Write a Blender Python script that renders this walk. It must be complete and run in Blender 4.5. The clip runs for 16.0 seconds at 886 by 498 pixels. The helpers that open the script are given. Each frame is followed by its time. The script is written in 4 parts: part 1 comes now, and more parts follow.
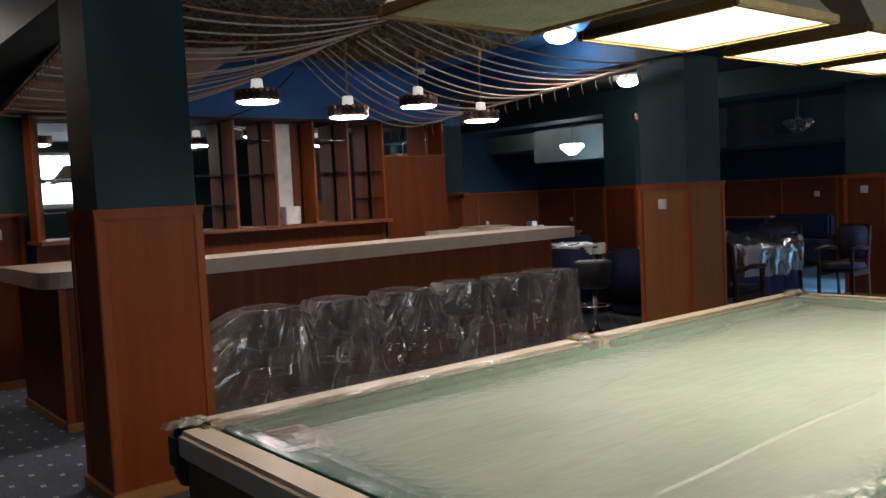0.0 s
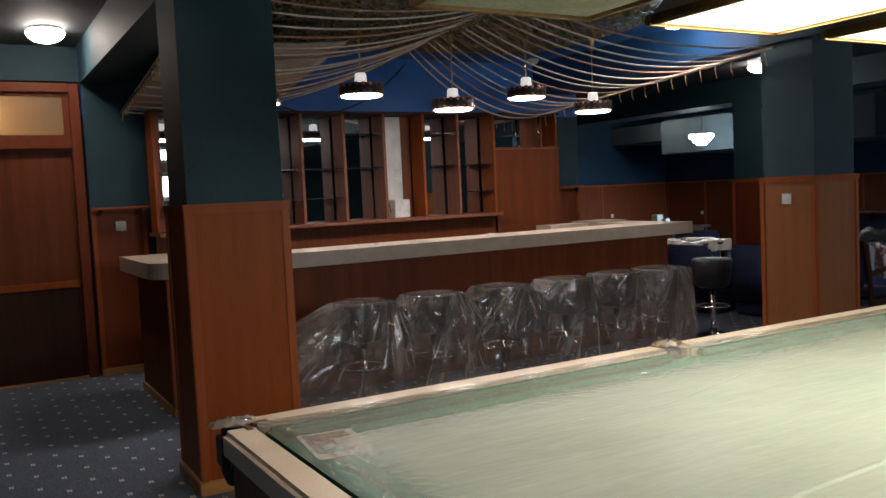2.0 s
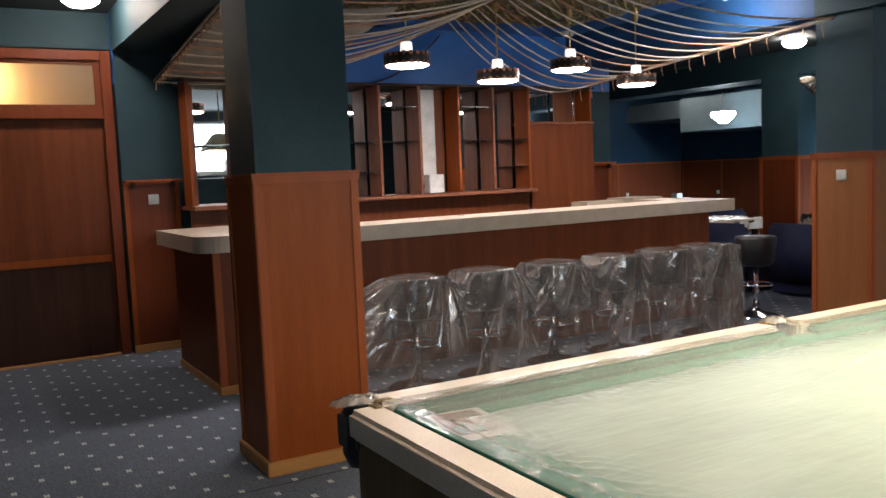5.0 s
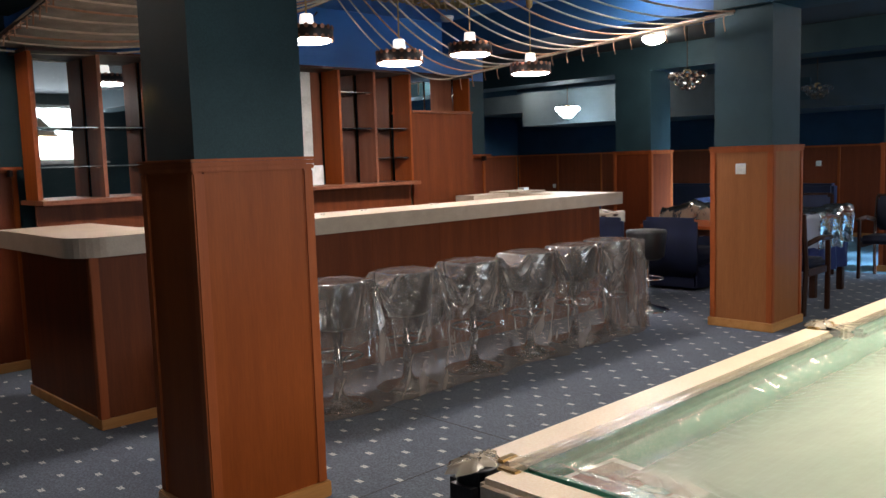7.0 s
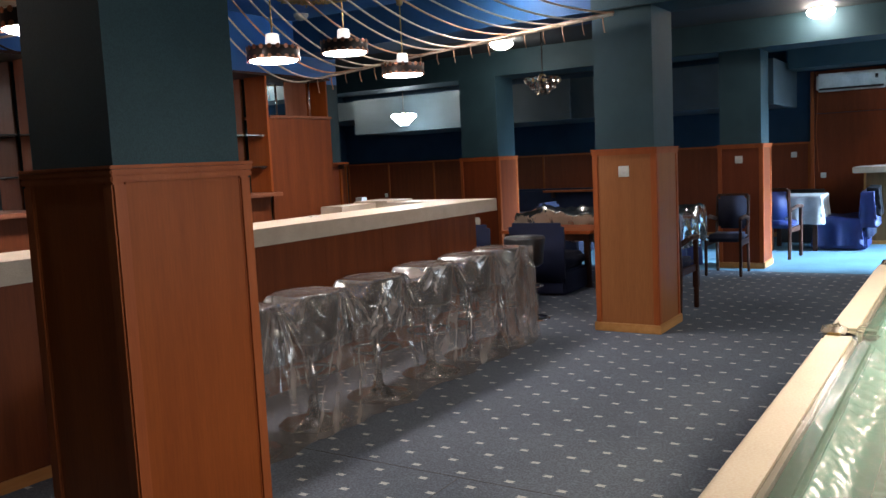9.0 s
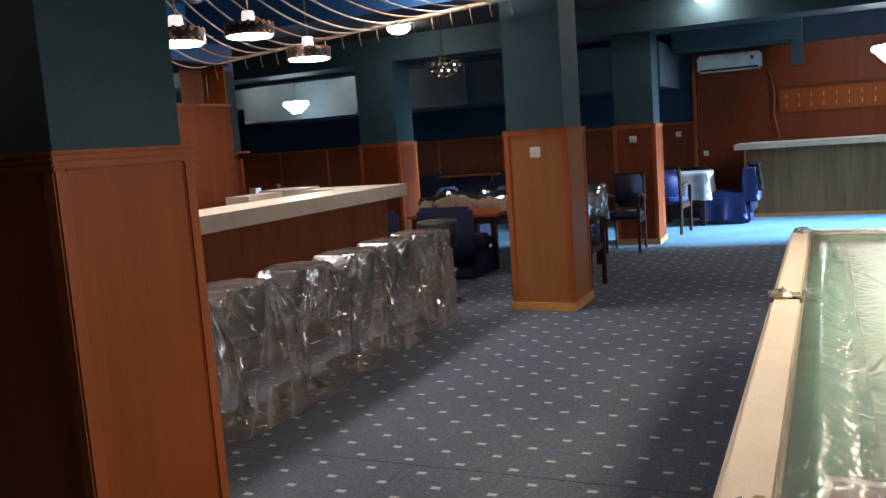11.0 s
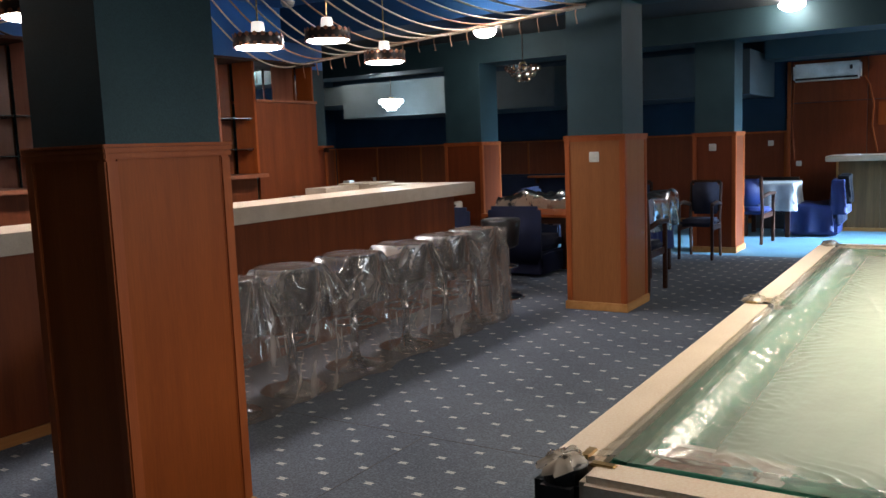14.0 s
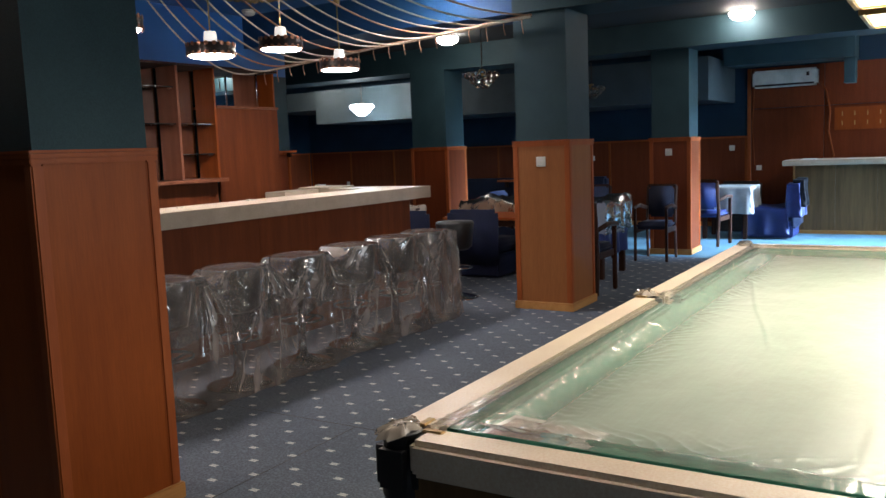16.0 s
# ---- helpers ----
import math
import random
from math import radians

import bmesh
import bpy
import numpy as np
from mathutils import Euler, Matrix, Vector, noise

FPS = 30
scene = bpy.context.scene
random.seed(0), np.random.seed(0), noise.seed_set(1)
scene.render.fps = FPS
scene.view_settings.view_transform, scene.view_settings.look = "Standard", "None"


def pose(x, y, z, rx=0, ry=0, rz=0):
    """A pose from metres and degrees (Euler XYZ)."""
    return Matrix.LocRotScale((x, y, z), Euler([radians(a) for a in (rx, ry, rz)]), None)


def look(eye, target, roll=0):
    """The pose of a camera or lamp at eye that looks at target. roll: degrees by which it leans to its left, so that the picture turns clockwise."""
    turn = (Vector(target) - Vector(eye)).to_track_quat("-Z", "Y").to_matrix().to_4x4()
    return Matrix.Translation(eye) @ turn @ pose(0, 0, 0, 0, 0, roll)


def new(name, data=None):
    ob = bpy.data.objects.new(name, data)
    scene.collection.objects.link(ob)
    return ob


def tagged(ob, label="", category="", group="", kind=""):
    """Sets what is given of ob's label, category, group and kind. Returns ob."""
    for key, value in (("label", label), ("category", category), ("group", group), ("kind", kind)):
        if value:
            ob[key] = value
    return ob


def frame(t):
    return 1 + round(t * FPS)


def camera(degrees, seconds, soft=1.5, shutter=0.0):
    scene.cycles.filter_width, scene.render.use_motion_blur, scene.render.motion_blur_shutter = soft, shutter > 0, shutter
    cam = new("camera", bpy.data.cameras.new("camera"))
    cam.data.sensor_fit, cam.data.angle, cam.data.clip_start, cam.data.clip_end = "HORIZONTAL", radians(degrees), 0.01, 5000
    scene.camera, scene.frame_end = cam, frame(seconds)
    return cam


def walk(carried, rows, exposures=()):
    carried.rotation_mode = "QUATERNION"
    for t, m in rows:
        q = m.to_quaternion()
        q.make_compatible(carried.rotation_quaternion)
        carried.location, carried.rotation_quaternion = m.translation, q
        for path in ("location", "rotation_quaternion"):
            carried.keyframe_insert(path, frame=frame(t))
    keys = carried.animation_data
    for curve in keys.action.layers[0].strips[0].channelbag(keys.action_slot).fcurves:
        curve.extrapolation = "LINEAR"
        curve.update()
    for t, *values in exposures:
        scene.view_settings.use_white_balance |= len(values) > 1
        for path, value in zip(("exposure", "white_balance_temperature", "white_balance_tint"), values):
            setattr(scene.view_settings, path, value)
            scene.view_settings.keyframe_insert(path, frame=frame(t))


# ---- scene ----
cam = camera(55.8, 16.0)
PATH = [
    (0, (-1.24, -4.176, 1.459), (0.017, -2.625, 1.331), -2.8),
    (0.5, (-1.176, -4.226, 1.447), (-0.105, -2.546, 1.276), -4.6),
    (1, (-1.052, -4.225, 1.459), (-0.087, -2.48, 1.304), -3.5),
    (1.5, (-0.987, -4.22, 1.461), (-0.029, -2.471, 1.314), -3.3),
    (2, (-0.957, -4.209, 1.47), (0.037, -2.479, 1.336), -2.7),
    (2.5, (-0.935, -4.218, 1.461), (0.098, -2.511, 1.333), -2.3),
    (3, (-0.932, -4.23, 1.45), (0.101, -2.522, 1.325), -2.3),
    (3.5, (-1.003, -4.178, 1.452), (0.028, -2.47, 1.313), -2.7),
    (3.7, (-1.054, -4.169, 1.464), (-0.043, -2.45, 1.31), -3.0),
    (5.8, (-1.382, -3.471, 1.428), (-0.361, -1.763, 1.229), -1.7),
    (6, (-1.442, -3.366, 1.443), (-0.284, -1.748, 1.238), -2.4),
    (6.5, (-1.492, -3.148, 1.428), (-0.159, -1.676, 1.193), -1.5),
    (7, (-1.499, -2.903, 1.442), (-0.123, -1.466, 1.228), -1.8),
    (7.5, (-1.574, -2.657, 1.425), (-0.062, -1.363, 1.225), -1.7),
    (8, (-1.614, -2.421, 1.443), (-0.055, -1.187, 1.231), -2.2),
    (8.5, (-1.54, -2.227, 1.431), (0.045, -1.026, 1.219), -2.3),
    (9, (-1.52, -2.092, 1.434), (0.154, -1.016, 1.227), -2.8),
    (9.5, (-1.567, -1.908, 1.43), (0.207, -1.016, 1.188), -4.4),
    (10, (-1.586, -1.831, 1.414), (0.215, -1.0, 1.163), -4.2),
    (12.3, (-1.567, -1.967, 1.42), (0.214, -1.091, 1.174), -4.0),
    (12.5, (-1.54, -2.05, 1.414), (0.201, -1.093, 1.184), -3.4),
    (13, (-1.519, -2.186, 1.415), (0.167, -1.139, 1.165), -2.1),
    (13.5, (-1.593, -2.289, 1.423), (0.086, -1.23, 1.18), -2.2),
    (14, (-1.725, -2.363, 1.42), (-0.046, -1.304, 1.178), -2.2),
    (14.5, (-1.788, -2.416, 1.428), (-0.103, -1.368, 1.181), -2.2),
    (15, (-1.78, -2.52, 1.433), (-0.086, -1.483, 1.2), -2.3),
    (15.5, (-1.768, -2.658, 1.427), (-0.071, -1.624, 1.197), -2.3),
    (16, (-1.765, -2.744, 1.414), (-0.069, -1.71, 1.181), -2.2),
]
walk(cam, [(t, look(eye, target, roll)) for t, eye, target, roll in PATH],
     exposures=[(0, -0.48), (0.5, -0.35), (1.5, -0.15), (2.5, -0.38), (3.5, -0.22), (5.8, 0.66), (7, 0.58), (8.5, 0.5), (9.5, 0.5), (10.2, 0.4), (12.5, 0.24), (14.5, 0.3), (16, 0.25)])

# ---- light ----
world = bpy.data.worlds.new("world")
scene.world = world
world.use_nodes = True
sky = world.node_tree.nodes.new("ShaderNodeTexSky")
sky.sky_type, sky.sun_disc = "NISHITA", False
sky.sun_elevation, sky.sun_rotation = radians(35), radians(160)
world.node_tree.nodes["Background"].inputs["Strength"].default_value = 0.1
world.node_tree.links.new(sky.outputs[0], world.node_tree.nodes["Background"].inputs["Color"])


def lamp(name, kind, m, watts, colour, size=0.1, size_y=None):
    data = bpy.data.lights.new(name, kind)
    data.energy, data.color = watts, colour
    if kind == "AREA":
        data.size = size
        if size_y:
            data.shape, data.size_y = "RECTANGLE", size_y
    else:
        data.shadow_soft_size = size
    ob = new(name, data)
    ob.matrix_world = m
    return ob


WARM, COOL, NEUTRAL = (1.0, 0.78, 0.55), (0.5, 0.74, 1.0), (1.0, 0.93, 0.84)
# the sixth dome is unseen, placed to brighten the near pillar and floor
DOMES = [(-0.28, 2.95), (4.42, 1.0), (7.72, 2.85), (8.4, -0.65), (10.9, -2.42), (-0.15, -2.5), (10.2, 7.3), (10.2, 5.3)]
PENDANTS = [(1.0, 1.85, 2.17), (1.85, 1.85, 2.25), (2.73, 1.92, 2.157), (3.5, 1.925, 2.27), (4.28, 1.945, 2.156)]
POOL_LAMPS = [(0.31, False), (1.08, True), (1.87, True), (2.61, True)]
LAMP_Z, TABLE_Y = 1.93, -2.665
# the third window is unseen, added to brighten the near end
W1, W2, W3_ADDED = (2.4, 5.2, 1.6, 2.68), (9.4, 12.2, 0.9, 2.6), (-3.5, -0.9, 0.9, 2.6)

# ---- materials ----


def nodes_of(name):
    m = bpy.data.materials.new(name)
    m.use_nodes = True
    return m, m.node_tree.nodes, m.node_tree.links, m.node_tree.nodes["Principled BSDF"]


def mix(nodes, links, fac, a, b, blend="MIX"):
    n = nodes.new("ShaderNodeMix")
    n.data_type, n.blend_type = "RGBA", blend
    for sock, v in ((n.inputs[0], fac), (n.inputs[6], a), (n.inputs[7], b)):
        if isinstance(v, (int, float)):
            sock.default_value = v
        elif isinstance(v, tuple):
            sock.default_value = (*v, 1)
        else:
            links.new(v, sock)
    return n.outputs[2]


def coords(nodes, links, scale):
    tc, mp = nodes.new("ShaderNodeTexCoord"), nodes.new("ShaderNodeMapping")
    mp.inputs["Scale"].default_value = scale
    links.new(tc.outputs["Object"], mp.inputs["Vector"])
    return mp.outputs[0]


def noisy(nodes, links, scale, size, detail=4, low=0.35, high=0.65):
    n, r = nodes.new("ShaderNodeTexNoise"), nodes.new("ShaderNodeMapRange")
    n.inputs["Scale"].default_value, n.inputs["Detail"].default_value = size, detail
    links.new(coords(nodes, links, scale), n.inputs["Vector"])
    r.inputs[1].default_value, r.inputs[2].default_value = low, high
    links.new(n.outputs[0], r.inputs[0])
    return r.outputs[0]


def bump(nodes, links, shader, height, strength, distance=0.002):
    b = nodes.new("ShaderNodeBump")
    b.inputs["Strength"].default_value, b.inputs["Distance"].default_value = strength, distance
    links.new(height, b.inputs["Height"])
    links.new(b.outputs[0], shader.inputs["Normal"])


def plain(name, colour, rough=0.5, metal=0.0, other=None, size=6.0, grain=60.0, relief=0.15, coat=0.0, gloss=0.5):
    """Colour with blotches, fine grain and relief."""
    m, n, l, p = nodes_of(name)
    other = other or tuple(c * 0.75 for c in colour)
    base = mix(n, l, noisy(n, l, (1, 1, 1), size), colour, other)
    fine = noisy(n, l, (1, 1, 1), grain, 2)
    base = mix(n, l, 0.12, base, fine, "OVERLAY")
    l.new(base, p.inputs["Base Color"])
    p.inputs["Roughness"].default_value, p.inputs["Metallic"].default_value = rough, metal
    p.inputs["Coat Weight"].default_value, p.inputs["Specular IOR Level"].default_value = coat, gloss
    bump(n, l, p, fine, relief, 0.001)
    return m


def veneer(name, light, dark, along="Z", rough=0.5, coat=0.03):
    """Wood veneer with its grain along one axis."""
    m, n, l, p = nodes_of(name)
    k = {"X": (0.6, 9, 9), "Y": (9, 0.6, 9), "Z": (9, 9, 0.6)}[along]
    broad = noisy(n, l, k, 1.6, 5, 0.3, 0.7)
    fine = noisy(n, l, tuple(v * 6 for v in k), 2.5, 3, 0.3, 0.75)
    blot = noisy(n, l, (1, 1, 1), 1.3, 3, 0.3, 0.75)
    base = mix(n, l, broad, light, dark)
    base = mix(n, l, 0.1, base, fine, "OVERLAY")
    base = mix(n, l, blot, base, mix(n, l, 0.25, base, dark))
    l.new(base, p.inputs["Base Color"])
    p.inputs["Roughness"].default_value, p.inputs["Coat Weight"].default_value = rough, coat
    p.inputs["Coat Roughness"].default_value = 0.25
    p.inputs["Specular IOR Level"].default_value = 0.16
    bump(n, l, p, fine, 0.12, 0.001)
    return m


def glowing(name, colour, strength):
    m, n, l, p = nodes_of(name)
    p.inputs["Base Color"].default_value = (0.9, 0.88, 0.82, 1)
    p.inputs["Emission Color"].default_value = (*colour, 1)
    p.inputs["Emission Strength"].default_value = strength
    return m


def maths(n, l, op, a, b=None, c=None):
    k = n.new("ShaderNodeMath")
    k.operation = op
    for sock, v in zip(k.inputs, (a, b, c)):
        if v is None:
            continue
        if isinstance(v, (int, float)):
            sock.default_value = v
        else:
            l.new(v, sock)
    return k.outputs[0]


def fold_glints(n, l, across, down, width):
    """Thin lines, used as painted fold highlights, where noise, drawn out along the folds, crosses its middle value."""
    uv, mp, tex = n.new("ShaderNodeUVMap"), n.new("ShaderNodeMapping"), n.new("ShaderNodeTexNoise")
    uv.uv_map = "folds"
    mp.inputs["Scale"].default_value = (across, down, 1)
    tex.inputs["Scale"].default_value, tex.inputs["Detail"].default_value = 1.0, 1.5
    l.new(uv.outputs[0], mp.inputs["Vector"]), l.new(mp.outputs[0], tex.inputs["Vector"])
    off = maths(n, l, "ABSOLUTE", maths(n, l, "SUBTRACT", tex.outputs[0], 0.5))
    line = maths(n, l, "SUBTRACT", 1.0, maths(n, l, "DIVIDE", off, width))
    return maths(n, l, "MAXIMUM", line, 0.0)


def film(name, tint, wrinkle, size, haze=0.12, rough=0.14, ior=1.5, dust=(0.5, 0.46, 0.44), shine=1.0, streak=None, dense=0.3):
    """Thin clear plastic sheeting."""
    m, n, l, p = nodes_of(name)
    out = n["Material Output"]
    tr, gl, df = n.new("ShaderNodeBsdfTransparent"), n.new("ShaderNodeBsdfGlossy"), n.new("ShaderNodeBsdfDiffuse")
    tr.inputs["Color"].default_value = (*tint, 1)
    gl.inputs["Roughness"].default_value = rough
    df.inputs["Color"].default_value = (*dust, 1)
    fr, a, b = n.new("ShaderNodeFresnel"), n.new("ShaderNodeMixShader"), n.new("ShaderNodeMixShader")
    fr.inputs["IOR"].default_value = ior
    w = noisy(n, l, (1, 1, 1), size, 3, 0.2, 0.8)
    bp = n.new("ShaderNodeBump")
    bp.inputs["Strength"].default_value, bp.inputs["Distance"].default_value = wrinkle, 0.02
    l.new(w, bp.inputs["Height"])
    for s in (gl, fr):
        l.new(bp.outputs[0], s.inputs["Normal"])
    a.inputs[0].default_value = haze
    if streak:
        # pale streaks in the haze: doubled folds, and highlights on folds put into colour
        s1, s2 = [fold_glints(n, l, streak[0] * q, streak[1] * q, width) for q, width in ((1, 0.05), (2.3, 0.07))]
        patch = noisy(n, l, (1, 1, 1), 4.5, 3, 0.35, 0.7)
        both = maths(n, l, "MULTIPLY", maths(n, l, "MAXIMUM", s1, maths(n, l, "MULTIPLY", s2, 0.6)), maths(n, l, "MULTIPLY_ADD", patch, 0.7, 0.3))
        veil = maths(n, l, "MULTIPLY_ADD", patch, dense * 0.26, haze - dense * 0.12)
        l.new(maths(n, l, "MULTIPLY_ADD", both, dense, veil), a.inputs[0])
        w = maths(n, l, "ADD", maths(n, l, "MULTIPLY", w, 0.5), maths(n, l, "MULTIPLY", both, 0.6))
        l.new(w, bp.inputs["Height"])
    l.new(tr.outputs[0], a.inputs[1]), l.new(df.outputs[0], a.inputs[2])
    l.new(maths(n, l, "MULTIPLY", fr.outputs[0], shine), b.inputs[0]), l.new(a.outputs[0], b.inputs[1]), l.new(gl.outputs[0], b.inputs[2])
    l.new(b.outputs[0], out.inputs[0])
    return m


def glare_film(name, tint, dust):
    """Clear dusty sheet over the table with fine parallel ripples; lamp glare is put into the haze of its flat middle.
    """
    m, n, l, p = nodes_of(name)
    tr, gl, df = n.new("ShaderNodeBsdfTransparent"), n.new("ShaderNodeBsdfGlossy"), n.new("ShaderNodeBsdfDiffuse")
    tr.inputs["Color"].default_value, df.inputs["Color"].default_value = (*tint, 1), (*dust, 1)
    gl.inputs["Roughness"].default_value = 0.22
    uv, sep, ramp = n.new("ShaderNodeUVMap"), n.new("ShaderNodeSeparateXYZ"), n.new("ShaderNodeMapRange")
    uv.uv_map = "rim"
    l.new(uv.outputs[0], sep.inputs[0]), l.new(sep.outputs[0], ramp.inputs[0])
    ramp.interpolation_type = "SMOOTHSTEP"
    ramp.inputs[1].default_value, ramp.inputs[2].default_value = -0.06, 0.26
    l.new(maths(n, l, "MULTIPLY_ADD", ramp.outputs[0], 0.17, 0.18), gl.inputs["Roughness"])
    blot = noisy(n, l, (1, 1.6, 1), 2.2, 4, 0.25, 0.75)
    # denser haze away from the rim imitates lamp glare on the sheet
    mid_glare = maths(n, l, "MULTIPLY", ramp.outputs[0], maths(n, l, "MULTIPLY_ADD", blot, 0.08, 0.19))
    veil = maths(n, l, "ADD", mid_glare, 0.13)
    ripple = noisy(n, l, (5, 44, 1), 1.0, 2, 0.25, 0.75)
    soft = noisy(n, l, (7, 12, 1), 1.0, 3, 0.2, 0.8)
    height = maths(n, l, "MULTIPLY_ADD", ripple, 0.35, soft)
    bp, fr = n.new("ShaderNodeBump"), n.new("ShaderNodeFresnel")
    bp.inputs["Strength"].default_value, bp.inputs["Distance"].default_value = 0.26, 0.012
    l.new(height, bp.inputs["Height"])
    fr.inputs["IOR"].default_value = 1.45
    for sock in (gl.inputs["Normal"], fr.inputs["Normal"]):
        l.new(bp.outputs[0], sock)
    a, b = n.new("ShaderNodeMixShader"), n.new("ShaderNodeMixShader")
    l.new(veil, a.inputs[0]), l.new(tr.outputs[0], a.inputs[1]), l.new(df.outputs[0], a.inputs[2])
    l.new(maths(n, l, "MULTIPLY", fr.outputs[0], maths(n, l, "MULTIPLY_ADD", ramp.outputs[0], -0.5, 1.2)), b.inputs[0]), l.new(a.outputs[0], b.inputs[1]), l.new(gl.outputs[0], b.inputs[2])
    l.new(b.outputs[0], n["Material Output"].inputs[0])
    return m


def carpet(name, ground, other, mark):
    """Woven carpet with small marks in staggered rows."""
    m, n, l, p = nodes_of(name)
    sep = n.new("ShaderNodeSeparateXYZ")
    tc = n.new("ShaderNodeTexCoord")
    l.new(tc.outputs["Object"], sep.inputs[0])
    row = maths(n, l, "DIVIDE", maths(n, l, "SUBTRACT", sep.outputs[0], 1.7797), 0.1301)
    index = maths(n, l, "ROUND", row)
    dx = maths(n, l, "MULTIPLY", maths(n, l, "SUBTRACT", row, index), 0.1301)
    odd = maths(n, l, "MULTIPLY", maths(n, l, "ABSOLUTE", maths(n, l, "MODULO", index, 2.0)), 0.5)
    col = maths(n, l, "SUBTRACT", maths(n, l, "DIVIDE", maths(n, l, "ADD", sep.outputs[1], 0.2221), 0.2525), odd)
    dy = maths(n, l, "MULTIPLY", maths(n, l, "SUBTRACT", col, maths(n, l, "ROUND", col)), 0.2525)
    # a small woven lozenge with a notch at each end
    ax, ay = maths(n, l, "ABSOLUTE", dx), maths(n, l, "ABSOLUTE", dy)
    inx = maths(n, l, "LESS_THAN", ax, 0.012)
    iny = maths(n, l, "LESS_THAN", ay, 0.024)
    notch = maths(n, l, "GREATER_THAN", maths(n, l, "ADD", maths(n, l, "MULTIPLY", ax, 0.9), maths(n, l, "SUBTRACT", 0.019, ay)), 0.003)
    core = maths(n, l, "LESS_THAN", maths(n, l, "ABSOLUTE", maths(n, l, "SUBTRACT", dx, maths(n, l, "MULTIPLY", dy, 0.3))), 0.0028)
    tone = maths(n, l, "SUBTRACT", 1.0, maths(n, l, "MULTIPLY", core, 0.35))
    mask = maths(n, l, "MULTIPLY", maths(n, l, "MULTIPLY", maths(n, l, "MULTIPLY", inx, iny), notch), tone)
    weave = n.new("ShaderNodeTexVoronoi")
    weave.inputs["Scale"].default_value = 110
    l.new(tc.outputs["Object"], weave.inputs["Vector"])
    blot = noisy(n, l, (1, 1, 1), 1.1, 4, 0.3, 0.7)
    base = mix(n, l, blot, ground, other)
    base = mix(n, l, 0.5, base, maths(n, l, "MULTIPLY_ADD", weave.outputs[0], 0.9, 0.15), "OVERLAY")
    worn = noisy(n, l, (1, 1, 1), 160, 2, 0.25, 0.6)
    base = mix(n, l, maths(n, l, "MULTIPLY", mask, maths(n, l, "MULTIPLY_ADD", worn, 0.5, 0.5)), base, mark)
    l.new(base, p.inputs["Base Color"])
    p.inputs["Roughness"].default_value = 0.95
    p.inputs["Specular IOR Level"].default_value = 0.15
    bump(n, l, p, weave.outputs[0], 0.5, 0.003)
    return m


def glass(name, rough=0.0, tint=(1, 1, 1)):
    m, n, l, p = nodes_of(name)
    p.inputs["Base Color"].default_value = (*tint, 1)
    p.inputs["Transmission Weight"].default_value, p.inputs["Roughness"].default_value = 1.0, rough
    return m


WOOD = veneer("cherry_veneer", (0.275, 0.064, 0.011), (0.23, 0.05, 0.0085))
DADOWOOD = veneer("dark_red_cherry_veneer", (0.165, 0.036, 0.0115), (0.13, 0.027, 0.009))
BARWOOD = veneer("dark_cherry_veneer", (0.17, 0.042, 0.012), (0.11, 0.026, 0.008))
WOOD_X = veneer("cherry_veneer_lengthwise", (0.40, 0.1, 0.024), (0.26, 0.056, 0.012), "X")
WOOD_Y = veneer("cherry_veneer_crosswise", (0.40, 0.1, 0.024), (0.26, 0.056, 0.012), "Y")
OAK = veneer("light_oak_veneer", (0.46, 0.22, 0.075), (0.33, 0.14, 0.045))
TRIM = veneer("cherry_trim", (0.34, 0.088, 0.024), (0.26, 0.06, 0.016))
SKIRT = veneer("pale_skirting", (0.5, 0.25, 0.09), (0.38, 0.17, 0.055), "X")
SHELFWOOD = veneer("brown_shelf_veneer", (0.25, 0.092, 0.05), (0.18, 0.062, 0.032))
# more golden than the veneer of the other pillars
MID = veneer("golden_veneer", (0.285, 0.107, 0.037), (0.25, 0.09, 0.03))
DARKWOOD = veneer("dark_stained_wood", (0.05, 0.018, 0.01), (0.025, 0.01, 0.006))
COUNTERWOOD = veneer("walnut_counter_panel", (0.2, 0.115, 0.05), (0.11, 0.06, 0.028))
PAINT = plain("teal_wall_paint", (0.02, 0.05, 0.063), 0.65, other=(0.016, 0.042, 0.054), size=3, grain=220, relief=0.25, gloss=0.28)
# paler copy of the teal paint, with lamplight on the ducts in its colour
LITPAINT = plain("lamplit_duct_paint", (0.056, 0.078, 0.088), 0.7, other=(0.047, 0.066, 0.075), size=3, grain=220, relief=0.2, gloss=0.25)
NAVYPAINT = plain("navy_wall_paint", (0.011, 0.034, 0.066), 0.6, other=(0.009, 0.028, 0.054), size=3, grain=220, relief=0.25, gloss=0.2)
BLUE = plain("deep_blue_ceiling_paint", (0.024, 0.165, 0.52), 0.55, other=(0.019, 0.13, 0.43), size=2, grain=150)
BEAMBLUE = plain("dark_blue_beam_paint", (0.014, 0.07, 0.19), 0.6, other=(0.011, 0.056, 0.155), size=2, grain=150, gloss=0.3)
DARKCEIL = plain("dark_ceiling_paint", (0.014, 0.02, 0.023), 0.75, size=2, grain=150)
STONE = plain("pale_laminate", (0.48, 0.385, 0.3), 0.35, other=(0.42, 0.33, 0.25), size=8, grain=240, relief=0.05)
# darker copy of the felt; shade on the cushions is put into the colour
CUSHION_SHADED = plain("shaded_green_cushion_cloth", (0.03, 0.19, 0.125), 0.95, other=(0.025, 0.16, 0.1), size=4, grain=400, relief=0.3)
